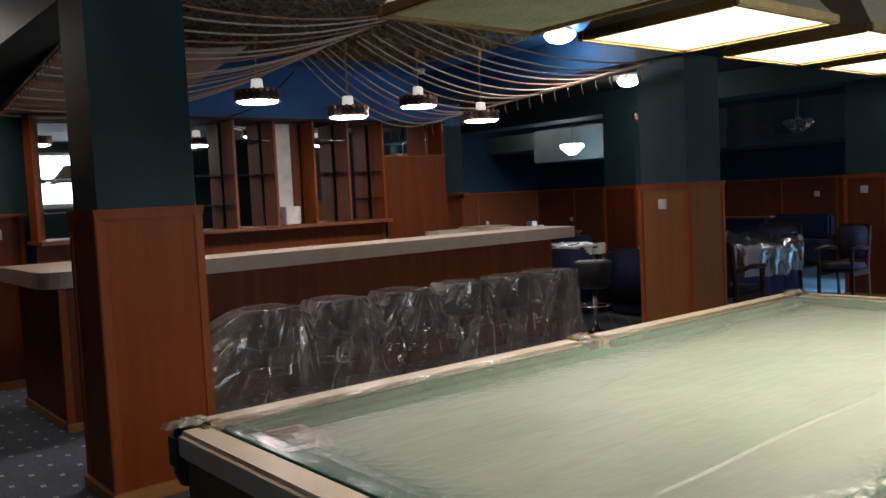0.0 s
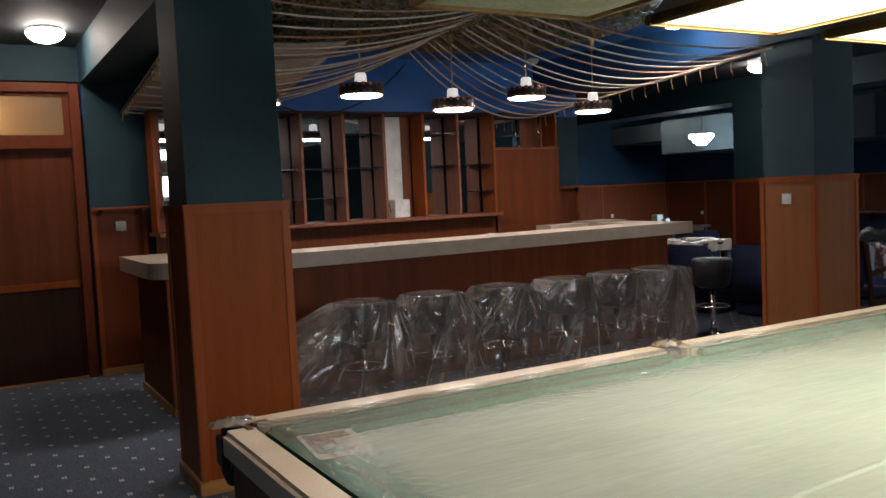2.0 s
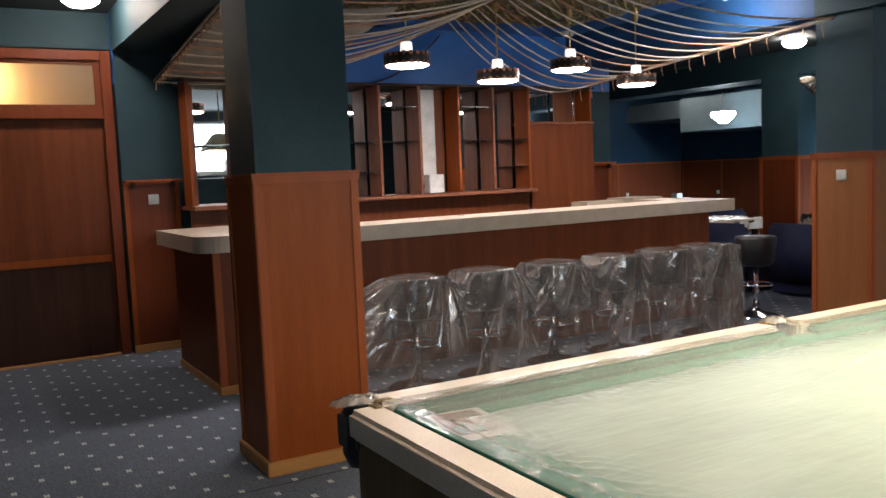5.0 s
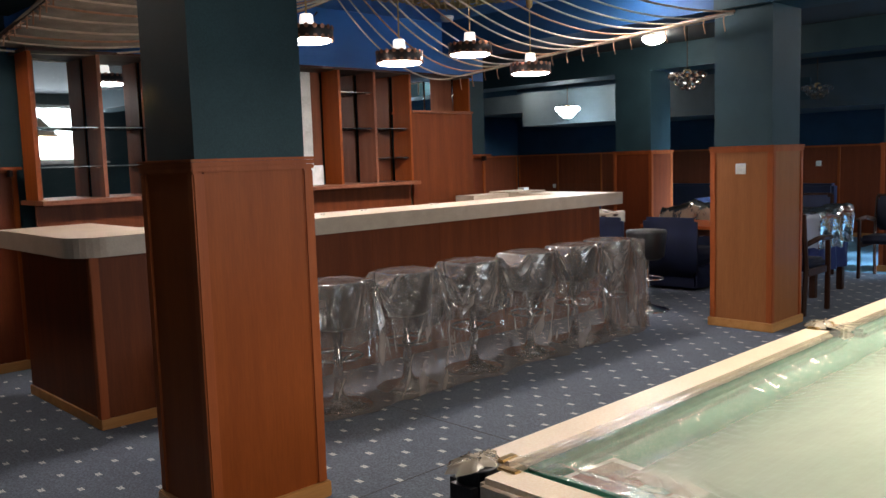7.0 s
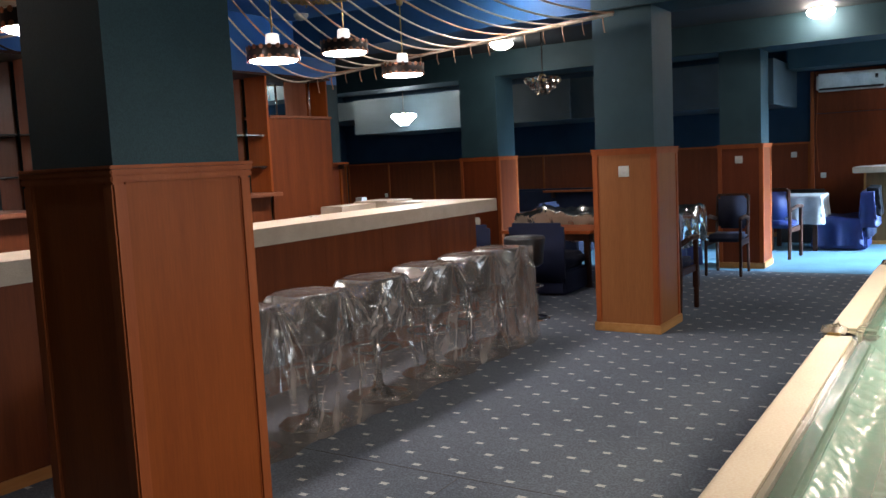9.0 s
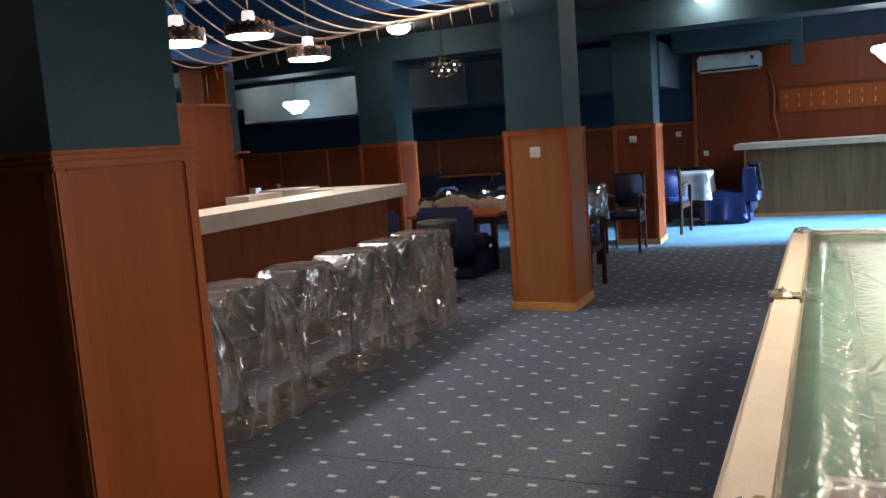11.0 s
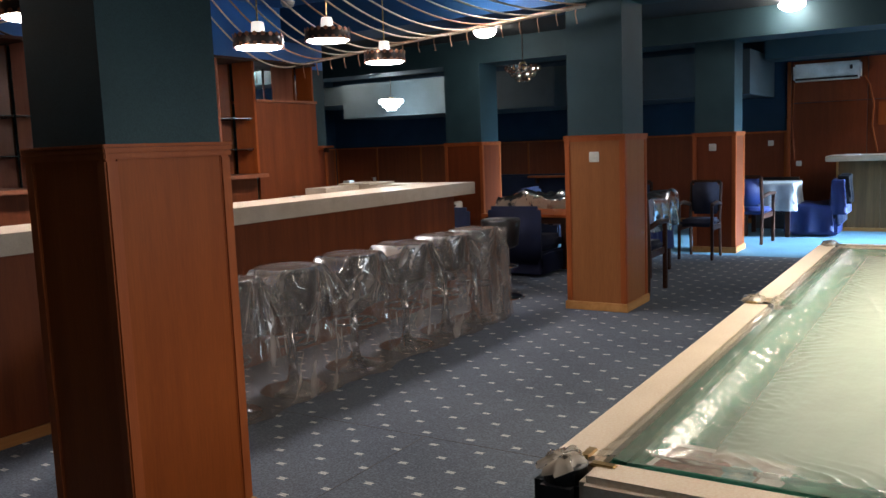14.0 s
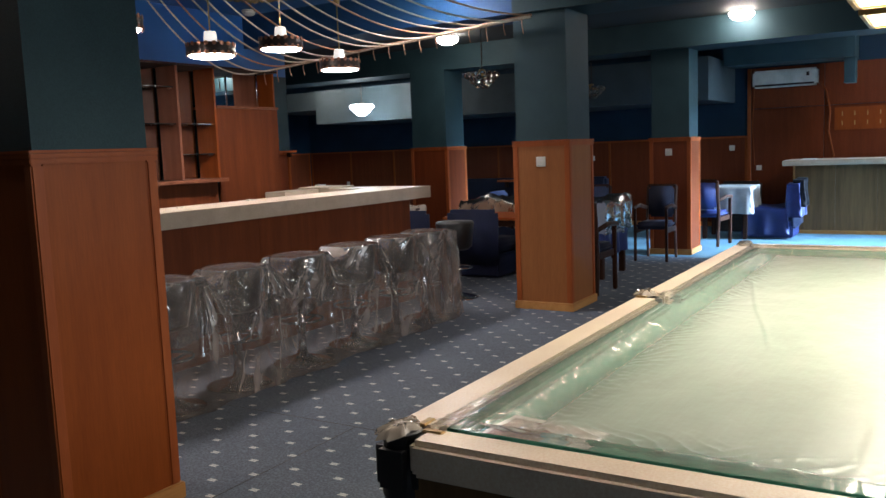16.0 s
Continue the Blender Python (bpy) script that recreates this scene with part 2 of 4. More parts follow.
FELT = plain("green_felt", (0.045, 0.25, 0.17), 0.95, other=(0.036, 0.21, 0.14), size=4, grain=400, relief=0.3)
CREAM = plain("cream_rail_lacquer", (0.78, 0.64, 0.5), 0.35, other=(0.72, 0.58, 0.45), size=7, grain=160, relief=0.06)
CHROME = plain("chrome", (0.75, 0.75, 0.76), 0.13, 1.0, other=(0.68, 0.68, 0.7), relief=0.02)
GOLD = plain("brushed_brass", (0.5, 0.34, 0.15), 0.42, 1.0)
COPPER = plain("copper", (0.36, 0.16, 0.1), 0.35, 1.0)
BLACK = plain("black_leatherette", (0.012, 0.012, 0.014), 0.42, grain=180, relief=0.4)
BLACKMETAL = plain("dark_lamp_metal", (0.03, 0.018, 0.014), 0.4, 0.4)
NAVY = plain("navy_upholstery", (0.007, 0.01, 0.032), 0.9, other=(0.005, 0.007, 0.022), grain=260, relief=0.4)
DEEPBLUE = plain("deep_blue_cloth", (0.004, 0.009, 0.042), 0.8, grain=260, relief=0.3)
JACKET = plain("black_wool_cloth", (0.007, 0.007, 0.009), 0.95, grain=200, relief=0.4, gloss=0.1)
BLUECLOTH = plain("royal_blue_cloth", (0.004, 0.015, 0.105), 0.55, grain=260, relief=0.3)
WHITE = plain("white_plastic", (0.75, 0.74, 0.7), 0.4, relief=0.03)
WHITECLOTH = plain("white_cloth", (0.45, 0.45, 0.46), 0.85, grain=200, relief=0.25)
ROPE = plain("cream_rope", (0.64, 0.55, 0.45), 0.8, other=(0.54, 0.44, 0.34), size=20, grain=300, relief=0.6)
ROPE_TAN = plain("tan_rope", (0.5, 0.28, 0.18), 0.75, other=(0.4, 0.2, 0.12), size=20, grain=300, relief=0.6)
NETTING = plain("knotted_net_cord", (0.32, 0.25, 0.12), 0.9, grain=200)
SHADE = plain("pleated_lampshade_card", (0.62, 0.5, 0.36), 0.6, other=(0.56, 0.44, 0.31), grain=120)
# greenish tint imitates the felt reflected in the unlit panel
PANEL_FELT_TINT = plain("felt_reflection_tint", (0.5, 0.5, 0.36), 0.6)
MIRROR = plain("mirror_silver", (0.8, 0.82, 0.82), 0.02, 1.0, other=(0.78, 0.8, 0.8), relief=0.0)
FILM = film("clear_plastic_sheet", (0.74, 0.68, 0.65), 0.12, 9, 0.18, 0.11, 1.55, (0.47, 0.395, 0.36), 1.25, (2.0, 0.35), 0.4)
DUSTY_FILM = film("dusty_plastic_sheet", (0.75, 0.66, 0.56), 0.6, 9, 0.7, 0.2, 1.8, (0.6, 0.46, 0.34))
BUNCHED_FILM = film("bunched_plastic_sheet", (0.85, 0.82, 0.78), 0.5, 14, 0.42, 0.18, 1.6, (0.62, 0.52, 0.42))
CLOTH_FILM = film("glossy_plastic_sheet", (0.85, 0.9, 1.0), 0.6, 9, 0.4, 0.2, 1.6, (0.55, 0.6, 0.7))
TABLE_FILM = glare_film("taut_plastic_sheet", (0.95, 0.96, 0.94), (0.84, 0.8, 0.7))
CARPET = carpet("patterned_carpet", (0.11, 0.125, 0.151), (0.088, 0.102, 0.127), (0.6, 0.58, 0.54))
# blue daylight falling on the far floor is put into this colour
DAYLITCARPET = plain("daylit_carpet", (0.1, 0.24, 0.34), 0.95, other=(0.08, 0.19, 0.28), size=2, grain=120, relief=0.5)
GLOW_PENDANT = glowing("pendant_diffuser", (1.0, 0.92, 0.9), 52)
GLOW_COLLAR = glowing("lit_opal_collar", (1.0, 0.93, 0.88), 0.7)
GLOW_DOME = glowing("lit_opal_glass", (1.0, 0.88, 0.79), 68)
GLOW_POOL = glowing("lit_lamp_panel", (1.0, 0.9, 0.68), 3.0)
GLOW_CHAND = glowing("lit_crystal", (0.75, 0.9, 1.0), 30)
CRYSTAL = glass("cut_crystal", 0.05, (0.95, 0.9, 0.82))
FROSTED = glass("frosted_amber_glass", 0.5, (0.95, 0.72, 0.45))
SMOKED = plain("dark_glass_shelf", (0.02, 0.025, 0.025), 0.12)
CLEAR = glass("shelf_glass", 0.02, (0.75, 0.85, 0.82))

# ---- building helpers ----


def box(bm, x0, x1, y0, y1, z0, z1, bevel=0.0, m=None):
    made = bmesh.ops.create_cube(bm, size=1.0)["verts"]
    t = Matrix.Translation(((x0 + x1) / 2, (y0 + y1) / 2, (z0 + z1) / 2)) @ Matrix.Diagonal((abs(x1 - x0), abs(y1 - y0), abs(z1 - z0), 1))
    bmesh.ops.transform(bm, matrix=(m @ t) if m else t, verts=made)
    if bevel:
        edges = list({e for v in made for e in v.link_edges})
        bmesh.ops.bevel(bm, geom=edges, offset=bevel, segments=2, affect="EDGES", clamp_overlap=True)
    return bm


def boxes(*rows, bevel=0.0):
    bm = bmesh.new()
    for r in rows:
        box(bm, *r, bevel=bevel)
    return bm


def lathe(profile, steps=24, m=None, bm=None, cap=True):
    """A turned solid from (radius, height) pairs."""
    bm = bm or bmesh.new()
    rings = []
    for r, z in profile:
        ring = []
        for i in range(steps):
            a = 2 * math.pi * i / steps
            v = Vector((r * math.cos(a), r * math.sin(a), z))
            ring.append(bm.verts.new(m @ v if m else v))
        rings.append(ring)
    for a, b in zip(rings, rings[1:]):
        for i in range(steps):
            j = (i + 1) % steps
            bm.faces.new((a[i], a[j], b[j], b[i]))
    if cap:
        bm.faces.new(rings[0][::-1])
        bm.faces.new(rings[-1])
    return bm


def tube(points, radius, sides=6, bm=None):
    """A round bar along points."""
    bm = bm or bmesh.new()
    points = [Vector(p) for p in points]
    rings = []
    for i, p in enumerate(points):
        d = (points[min(i + 1, len(points) - 1)] - points[max(i - 1, 0)]).normalized()
        side = d.cross(Vector((0, 0, 1)) if abs(d.z) < 0.9 else Vector((1, 0, 0))).normalized()
        up = side.cross(d)
        rings.append([bm.verts.new(p + radius * (math.cos(2 * math.pi * k / sides) * side + math.sin(2 * math.pi * k / sides) * up)) for k in range(sides)])
    for a, b in zip(rings, rings[1:]):
        for k in range(sides):
            bm.faces.new((a[k], a[(k + 1) % sides], b[(k + 1) % sides], b[k]))
    bm.faces.new(rings[0]), bm.faces.new(rings[-1][::-1])
    return bm


def mesh_of(name, bm, material, smooth=False):
    bmesh.ops.recalc_face_normals(bm, faces=bm.faces)
    me = bpy.data.meshes.new(name)
    bm.to_mesh(me)
    bm.free()
    me.materials.append(material)
    if smooth:
        for p in me.polygons:
            p.use_smooth = True
    return me


def part(name, bm, material, parent=None, label="", smooth=False):
    ob = new(name, mesh_of(name, bm, material, smooth))
    if parent:
        ob.parent = parent
    if label:
        ob["label"] = label
    return ob


def thing(name, label, category, m=None, group="", kind=""):
    ob = tagged(new(name), label, category, group, kind)
    ob.matrix_world = m or Matrix()
    return ob


def structure(name, bm, material, label, category):
    return tagged(part(name, bm, material), label, category, kind="structure")


# ---- the shell ----
CEIL, BEAM, DADO = 2.88, 2.55, 1.47
FAR_X, BACK_Y, NORTH_Y, SOUTH_Y, WEST_X = 12.45, 3.62, 9.2, -6.5, -4.5
structure("floor", boxes((WEST_X - 0.2, 8.5, SOUTH_Y, NORTH_Y, -0.1, 0)), CARPET, "dark blue-grey carpet with small pale woven marks", "carpet")
structure("floor_daylit", boxes((8.5, FAR_X + 0.2, SOUTH_Y, NORTH_Y, -0.1, 0)), DAYLITCARPET, "far end carpet with blue daylight put into its colour", "carpet")
structure("ceiling", boxes((WEST_X - 0.2, 0.05, SOUTH_Y, NORTH_Y, CEIL, CEIL + 0.15), (0.05, 5.0, SOUTH_Y, 0.05, CEIL, CEIL + 0.15), (5.0, FAR_X + 0.2, SOUTH_Y, NORTH_Y, CEIL, CEIL + 0.15)), DARKCEIL, "dark painted ceiling between the beams", "ceiling")
structure("ceiling_over_bar", boxes((0.05, 5.0, 0.05, NORTH_Y, CEIL + 0.004, CEIL + 0.15)), BLUE, "deep blue painted ceiling over the bar", "ceiling")
for i, (x0, x1) in enumerate(((0.02, 0.53), (4.83, 5.38), (8.6, 9.15))):
    structure("beam_%d" % (i + 1), boxes((x0, x1, SOUTH_Y, (BACK_Y, 0.5, NORTH_Y)[i], BEAM, CEIL)), PAINT, "teal painted ceiling beam across the hall", "beam")
structure("beam_4", boxes((4.83, 5.38, 0.5, NORTH_Y, BEAM, CEIL)), BEAMBLUE, "deep blue painted ceiling beam beside the bar", "beam")


def wall(name, x0, x1, y0, y1, label="dark teal painted wall", z0=0, z1=CEIL, mat=None):
    return structure(name, boxes((x0, x1, y0, y1, z0, z1)), mat or PAINT, label, "wall")


wall("wall_west", WEST_X - 0.2, WEST_X, SOUTH_Y, NORTH_Y)
for i, (x0, x1, z0, z1) in enumerate(((WEST_X - 0.2, W3_ADDED[0], 0, CEIL), (W3_ADDED[0], W3_ADDED[1], 0, W3_ADDED[2]), (W3_ADDED[0], W3_ADDED[1], W3_ADDED[3], CEIL), (W3_ADDED[1], W1[0], 0, CEIL), (W1[0], W1[1], 0, W1[2]), (W1[0], W1[1], W1[3], CEIL), (W1[1], W2[0], 0, CEIL), (W2[0], W2[1], 0, W2[2]), (W2[0], W2[1], W2[3], CEIL), (W2[1], FAR_X + 0.2, 0, CEIL))):
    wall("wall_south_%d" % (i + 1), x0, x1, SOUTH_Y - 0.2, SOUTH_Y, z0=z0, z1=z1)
# unseen wall added to keep the far window's light off the second pillar
wall("wall_light_block", 8.95, 9.1, SOUTH_Y, -2.9)
wall("wall_north_left", WEST_X, -2.2, 3.72, 3.92)
wall("wall_north_bar", 0.03, 5.45, BACK_Y, BACK_Y + 0.2, z1=2.29)
wall("wall_north_bar_upper", 0.03, 5.45, BACK_Y, BACK_Y + 0.2, "deep blue painted wall above the back bar", z0=2.29, mat=BLUE)
wall("wall_north_bar_left", 0.03, 0.5, BACK_Y - 0.004, BACK_Y, z0=2.29, z1=CEIL - 0.005)
wall("wall_return", 5.25, 5.45, BACK_Y + 0.2, NORTH_Y, label="deep navy painted wall", mat=NAVYPAINT)
wall("wall_far_north", 5.45, FAR_X, NORTH_Y, NORTH_Y + 0.2, label="deep navy painted wall", mat=NAVYPAINT)
wall("wall_far_east", FAR_X, FAR_X + 0.2, SOUTH_Y, NORTH_Y + 0.2, label="deep navy painted wall", mat=NAVYPAINT)
wall("wall_above_door", -2.2, 0.03, 3.72, 3.92, z0=2.58)
lamp("window_light", "AREA", look((10.8, SOUTH_Y - 0.05, 1.75), (10.2, -1.4, 0.2)), 260, COOL, 2.7, 1.6).data.spread = radians(36)
lamp("window_light", "AREA", look((3.8, SOUTH_Y - 0.05, 2.14), (3.8, 0, 0.8)), 75, (0.8, 0.9, 1.0), 2.7, 0.95)
# fill light for the near end, set in the added third window
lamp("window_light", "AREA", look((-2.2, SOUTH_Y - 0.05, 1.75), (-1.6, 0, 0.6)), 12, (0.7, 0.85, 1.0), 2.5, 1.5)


def column(name, x, y, w, d, wood):
    """A square pillar, panelled to chest height and painted above."""
    c = thing(name, "square pillar, cherry panelling below, teal paint above", "pillar", kind="structure")
    part("painted_shaft", boxes((x + 0.025, x + w - 0.025, y + 0.025, y + d - 0.025, DADO - 0.02, BEAM)), PAINT, c, "teal painted upper pillar")
    part("core", boxes((x + 0.02, x + w - 0.02, y + 0.02, y + d - 0.02, 0, DADO - 0.02)), wood, c)
    for n, rows in (("panel", (x + 0.05, x + w - 0.05, y + 0.008, y + 0.02)), ("panel", (x + 0.05, x + w - 0.05, y + d - 0.02, y + d - 0.008)),
                    ("panel", (x + 0.008, x + 0.02, y + 0.05, y + d - 0.05)), ("panel", (x + w - 0.02, x + w - 0.008, y + 0.05, y + d - 0.05))):
        part(n, boxes((*rows, 0.07, DADO - 0.05)), wood, c, "cherry veneered panel")
    s = 0.05
    for cx, cy in ((x, y), (x + w - s, y), (x, y + d - s), (x + w - s, y + d - s)):
        part("corner_strip", boxes((cx, cx + s, cy, cy + s, 0.07, DADO - 0.05), bevel=0.006), TRIM, c, "moulded corner strip")
    part("cap_moulding", boxes((x - 0.004, x + w + 0.004, y - 0.004, y + d + 0.004, DADO - 0.05, DADO - 0.03), (x - 0.007, x + w + 0.007, y - 0.007, y + d + 0.007, DADO - 0.029, DADO - 0.012), (x - 0.01, x + w + 0.01, y - 0.01, y + d + 0.01, DADO - 0.011, DADO), bevel=0.004), TRIM, c, "ribbed cap moulding")
    part("skirting", boxes((x - 0.012, x + w + 0.012, y - 0.012, y + d + 0.012, 0, 0.07), bevel=0.005), SKIRT, c, "pale wooden skirting")
    return c


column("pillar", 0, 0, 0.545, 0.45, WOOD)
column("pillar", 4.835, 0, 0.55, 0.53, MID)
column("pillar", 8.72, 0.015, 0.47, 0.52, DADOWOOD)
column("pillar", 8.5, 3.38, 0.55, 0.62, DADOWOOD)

for x0, x1, y0, y1 in ((1.593, 1.597, -6.4, 1.6), (-4.4, 1.59, -0.122, -0.118)):
    structure("carpet_seam", boxes((x0, x1, y0, y1, 0.0, 0.0015)), BLACK, "thin dark seam between carpet widths", "carpet seam")

# ---- wall panelling ----


def dado(name, axis, at, spans, face, height=DADO, z_cap=True):
    """Chest-high veneered panelling on a wall. axis: the one it runs along; face: -1 or 1, the way it looks."""
    d = thing(name, "chest-high cherry veneer panelling with posts and cap rail", "panelling", kind="structure")

    def slab(a0, a1, d0, d1, z0, z1, bevel=0.0):
        lo, hi = sorted((at + face * d0, at + face * d1))
        return boxes((a0, a1, lo, hi, z0, z1) if axis == "x" else (lo, hi, a0, a1, z0, z1), bevel=bevel)

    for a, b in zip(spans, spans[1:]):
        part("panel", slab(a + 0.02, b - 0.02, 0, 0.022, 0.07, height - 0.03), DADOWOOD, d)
    for a in spans:
        part("post", slab(a - 0.02, a + 0.02, 0, 0.034, 0.07, height - 0.03, 0.004), WOOD, d)
    part("cap_rail", slab(spans[0] - 0.02, spans[-1] + 0.02, 0, 0.045, height - 0.03, height, 0.005), TRIM, d)
    part("skirting", slab(spans[0] - 0.02, spans[-1] + 0.02, 0, 0.036, 0, 0.07, 0.004), SKIRT, d, "pale wooden skirting")
    return d


dado("dado_east", "y", FAR_X, (0.1, 1.25, 2.4, 3.35, 4.6, 5.8, 7.0, 8.1, NORTH_Y - 0.05), -1)
dado("dado_north", "x", NORTH_Y, (5.5, 7.2, 8.9, 10.6, FAR_X - 0.08), -1)
dado("dado_bar_end", "x", BACK_Y, (4.92, 5.4), -1)
dado("dado_door_side", "x", BACK_Y, (0.05, 0.47), -1)
for name, x0, x1 in (("ledge", 0.03, 0.5), ("ledge", 4.9, 5.42)):
    g = thing(name, "narrow cherry wall ledge on small brackets", "shelf")
    part("board", boxes((x0, x1, BACK_Y - 0.13, BACK_Y - 0.046, DADO - 0.012, DADO + 0.01), bevel=0.004), TRIM, g)
    for x in (x0 + 0.07, x1 - 0.07):
        part("bracket", boxes((x - 0.012, x + 0.012, BACK_Y - 0.11, BACK_Y - 0.046, DADO - 0.06, DADO - 0.012), bevel=0.004), DARKWOOD, g)

# wood-lined wall behind the far counter
w = thing("wood_wall_lining", "full-height cherry veneer wall lining behind the counter", "panelling", kind="structure")
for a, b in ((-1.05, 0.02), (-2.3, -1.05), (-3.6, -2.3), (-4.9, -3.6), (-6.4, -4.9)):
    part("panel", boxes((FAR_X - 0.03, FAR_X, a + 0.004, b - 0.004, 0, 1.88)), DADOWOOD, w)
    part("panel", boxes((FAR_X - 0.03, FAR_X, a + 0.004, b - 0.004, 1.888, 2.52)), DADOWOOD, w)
part("edge_post", boxes((FAR_X - 0.06, FAR_X, 0.024, 0.078, 0, 2.52), bevel=0.004), TRIM, w)

# boxed-in duct along the far side, and the dark cross beam before it
structure("soffit_1", boxes((10.7, FAR_X, 0.28, 7.55, 2.0, 2.62)), LITPAINT, "boxed-in duct under the ceiling, lamplight put into its grey", "soffit")
structure("soffit_2", boxes((10.9, FAR_X, 7.55, NORTH_Y, 2.28, 2.62)), LITPAINT, "shallower boxed-in duct, lamplight put into its grey", "soffit")
structure("soffit_3", boxes((10.66, 10.698, 3.26, 3.4, 2.0, 2.62)), LITPAINT, "painted cover strip on the duct box", "soffit")
structure("soffit_4", boxes((11.3, 11.9, -1.56, 0.2, 2.5, CEIL)), PAINT, "dark duct box beside the air conditioner", "soffit")
structure("soffit_5", boxes((11.4, 11.7, -1.56, -1.42, 2.15, 2.5)), PAINT, "dark painted box end hanging from the duct", "soffit")
structure("soffit_6", boxes((9.8, 10.1, -6.4, 0.6, 2.66, CEIL)), PAINT, "teal painted secondary beam", "beam")
v = thing("service_hatch", "small painted hatch with conduit on the duct box", "hatch")
part("door", boxes((10.68, 10.699, 2.15, 2.5, 2.12, 2.44), bevel=0.004), PAINT, v)
part("conduit", tube([(10.69, 2.75, 2.5), (10.69, 2.75, 2.3), (10.69, 2.55, 2.3)], 0.008), BLACKMETAL, v)

# ---- door with transom ----
d = thing("door_1", "closed cherry double door with frosted glass transom", "door", kind="structure")
part("jamb", boxes((-0.07, 0.01, 3.64, 3.92, 0, 2.56), bevel=0.005), DADOWOOD, d)
part("jamb", boxes((-2.2, -2.12, 3.64, 3.92, 0, 2.56), bevel=0.005), DADOWOOD, d)
part("head", boxes((-2.12, -0.07, 3.66, 3.92, 2.48, 2.56), bevel=0.005), DADOWOOD, d)
part("transom_bar", boxes((-2.12, -0.07, 3.65, 3.9, 2.0, 2.09), bevel=0.005), DADOWOOD, d)
part("transom_frame", boxes((-2.12, -0.07, 3.7, 3.76, 2.09, 2.12), (-2.12, -0.07, 3.7, 3.76, 2.45, 2.48), (-0.12, -0.07, 3.7, 3.76, 2.12, 2.45), (-1.14, -1.08, 3.7, 3.76, 2.12, 2.45), (-2.12, -2.07, 3.7, 3.76, 2.12, 2.45)), DADOWOOD, d)
for x0, x1 in ((-1.08, -0.12), (-2.07, -1.14)):
    part("transom_pane", boxes((x0, x1, 3.72, 3.727, 2.12, 2.45)), FROSTED, d, "amber frosted glass pane")
for x0, x1 in ((-1.09, -0.075), (-2.115, -1.1)):
    leaf = part("leaf", boxes((x0, x1, 3.72, 3.765, 0.01, 1.995), bevel=0.003), BARWOOD, d, "flush dark veneered door leaf")
    part("kick_rail", boxes((x0 + 0.01, x1 - 0.01, 3.695, 3.72, 0.8, 0.86), bevel=0.005), WOOD, leaf)
    # dark sheet added for the shade on the lower half of the leaf
    part("leaf_shade_panel", boxes((x0 + 0.01, x1 - 0.01, 3.705, 3.72, 0.02, 0.799), bevel=0.003), DARKWOOD, leaf, "near-black lower leaf, shade put into its colour")
part("threshold", boxes((-2.12, -0.07, 3.66, 3.9, 0, 0.012)), SKIRT, d)
# unseen wall and lamp, added behind the transom to make its glass glow
structure("transom_backdrop", boxes((-2.4, 0.2, 5.4, 5.5, 0, CEIL)), plain("transom_backdrop_paint", (0.7, 0.55, 0.36), 0.8), "unseen pale backdrop added behind the door", "wall")
lamp("transom_backlight", "POINT", pose(-1.0, 4.7, 2.4), 24, (1.0, 0.72, 0.4), 0.15)

# ---- switches and sockets ----


def wall_plate(name, label, m, w=0.085, rockers=1):
    s = thing(name, label, "switch", m, group=name + " plates")
    part("plate", boxes((-w / 2, w / 2, -0.01, 0, -w / 2, w / 2), bevel=0.003), WHITE, s)
    part("rocker", boxes((-w * 0.36, w * 0.36, -0.014, -0.01, -w * 0.36, w * 0.36), bevel=0.002), WHITE, s)
    return s


for x, y, z, turn in ((4.843, 0.267, 1.29, 90), (8.728, 0.29, 1.29, 90), (0.27, BACK_Y - 0.022, 1.31, 0)):
    wall_plate("light_switch", "square white plastic light switch on cherry panelling", pose(x, y, z, 0, 0, -turn))
for x, y, z in ((FAR_X - 0.022, 0.32, 1.28), (FAR_X - 0.022, 2.72, 1.18), (FAR_X - 0.022, -0.1, 0.95)):
    wall_plate("light_switch", "square white plastic light switch on cherry panelling", pose(x, y, z, 0, 0, -90))
wall_plate("socket", "small white wall socket on the panelling", pose(FAR_X - 0.022, 8.19, 0.805, 0, 0, -90), 0.075)
wall_plate("socket", "small white wall socket on the panelling", pose(10.85, NORTH_Y - 0.022, 0.82), 0.075)

# ---- bar ----
bar = thing("bar_counter", "long cherry veneered bar front with pale skirting", "bar")
xs = [0.25, 0.9, 1.56, 2.22, 2.88, 3.54, 4.2, 4.94]
for a, b in zip(xs, xs[1:]):
    part("front_panel", boxes((a + 0.001, b - 0.001, 1.70, 1.722, 0.06, 0.968)), BARWOOD, bar)
part("end_panel", boxes((0.25, 0.272, 1.724, 2.85, 0.06, 0.968)), BARWOOD, bar)
part("end_panel", boxes((4.918, 4.94, 1.724, 2.85, 0.06, 0.968)), BARWOOD, bar)
part("corner_strip", boxes((0.235, 0.285, 1.685, 1.7, 0.06, 0.968), (0.235, 0.25, 1.7, 1.735, 0.06, 0.968), bevel=0.003), TRIM, bar)
part("back_lining", boxes((0.3, 4.9, 1.74, 1.76, 0.0, 0.968)), DARKWOOD, bar)
part("arm_panel", boxes((4.34, 4.916, 2.74, 2.76, 0, 0.968)), DARKWOOD, bar)
part("skirting", boxes((0.235, 0.9, 1.685, 1.7, 0, 0.06), bevel=0.003), SKIRT, bar, "pale wooden skirting")
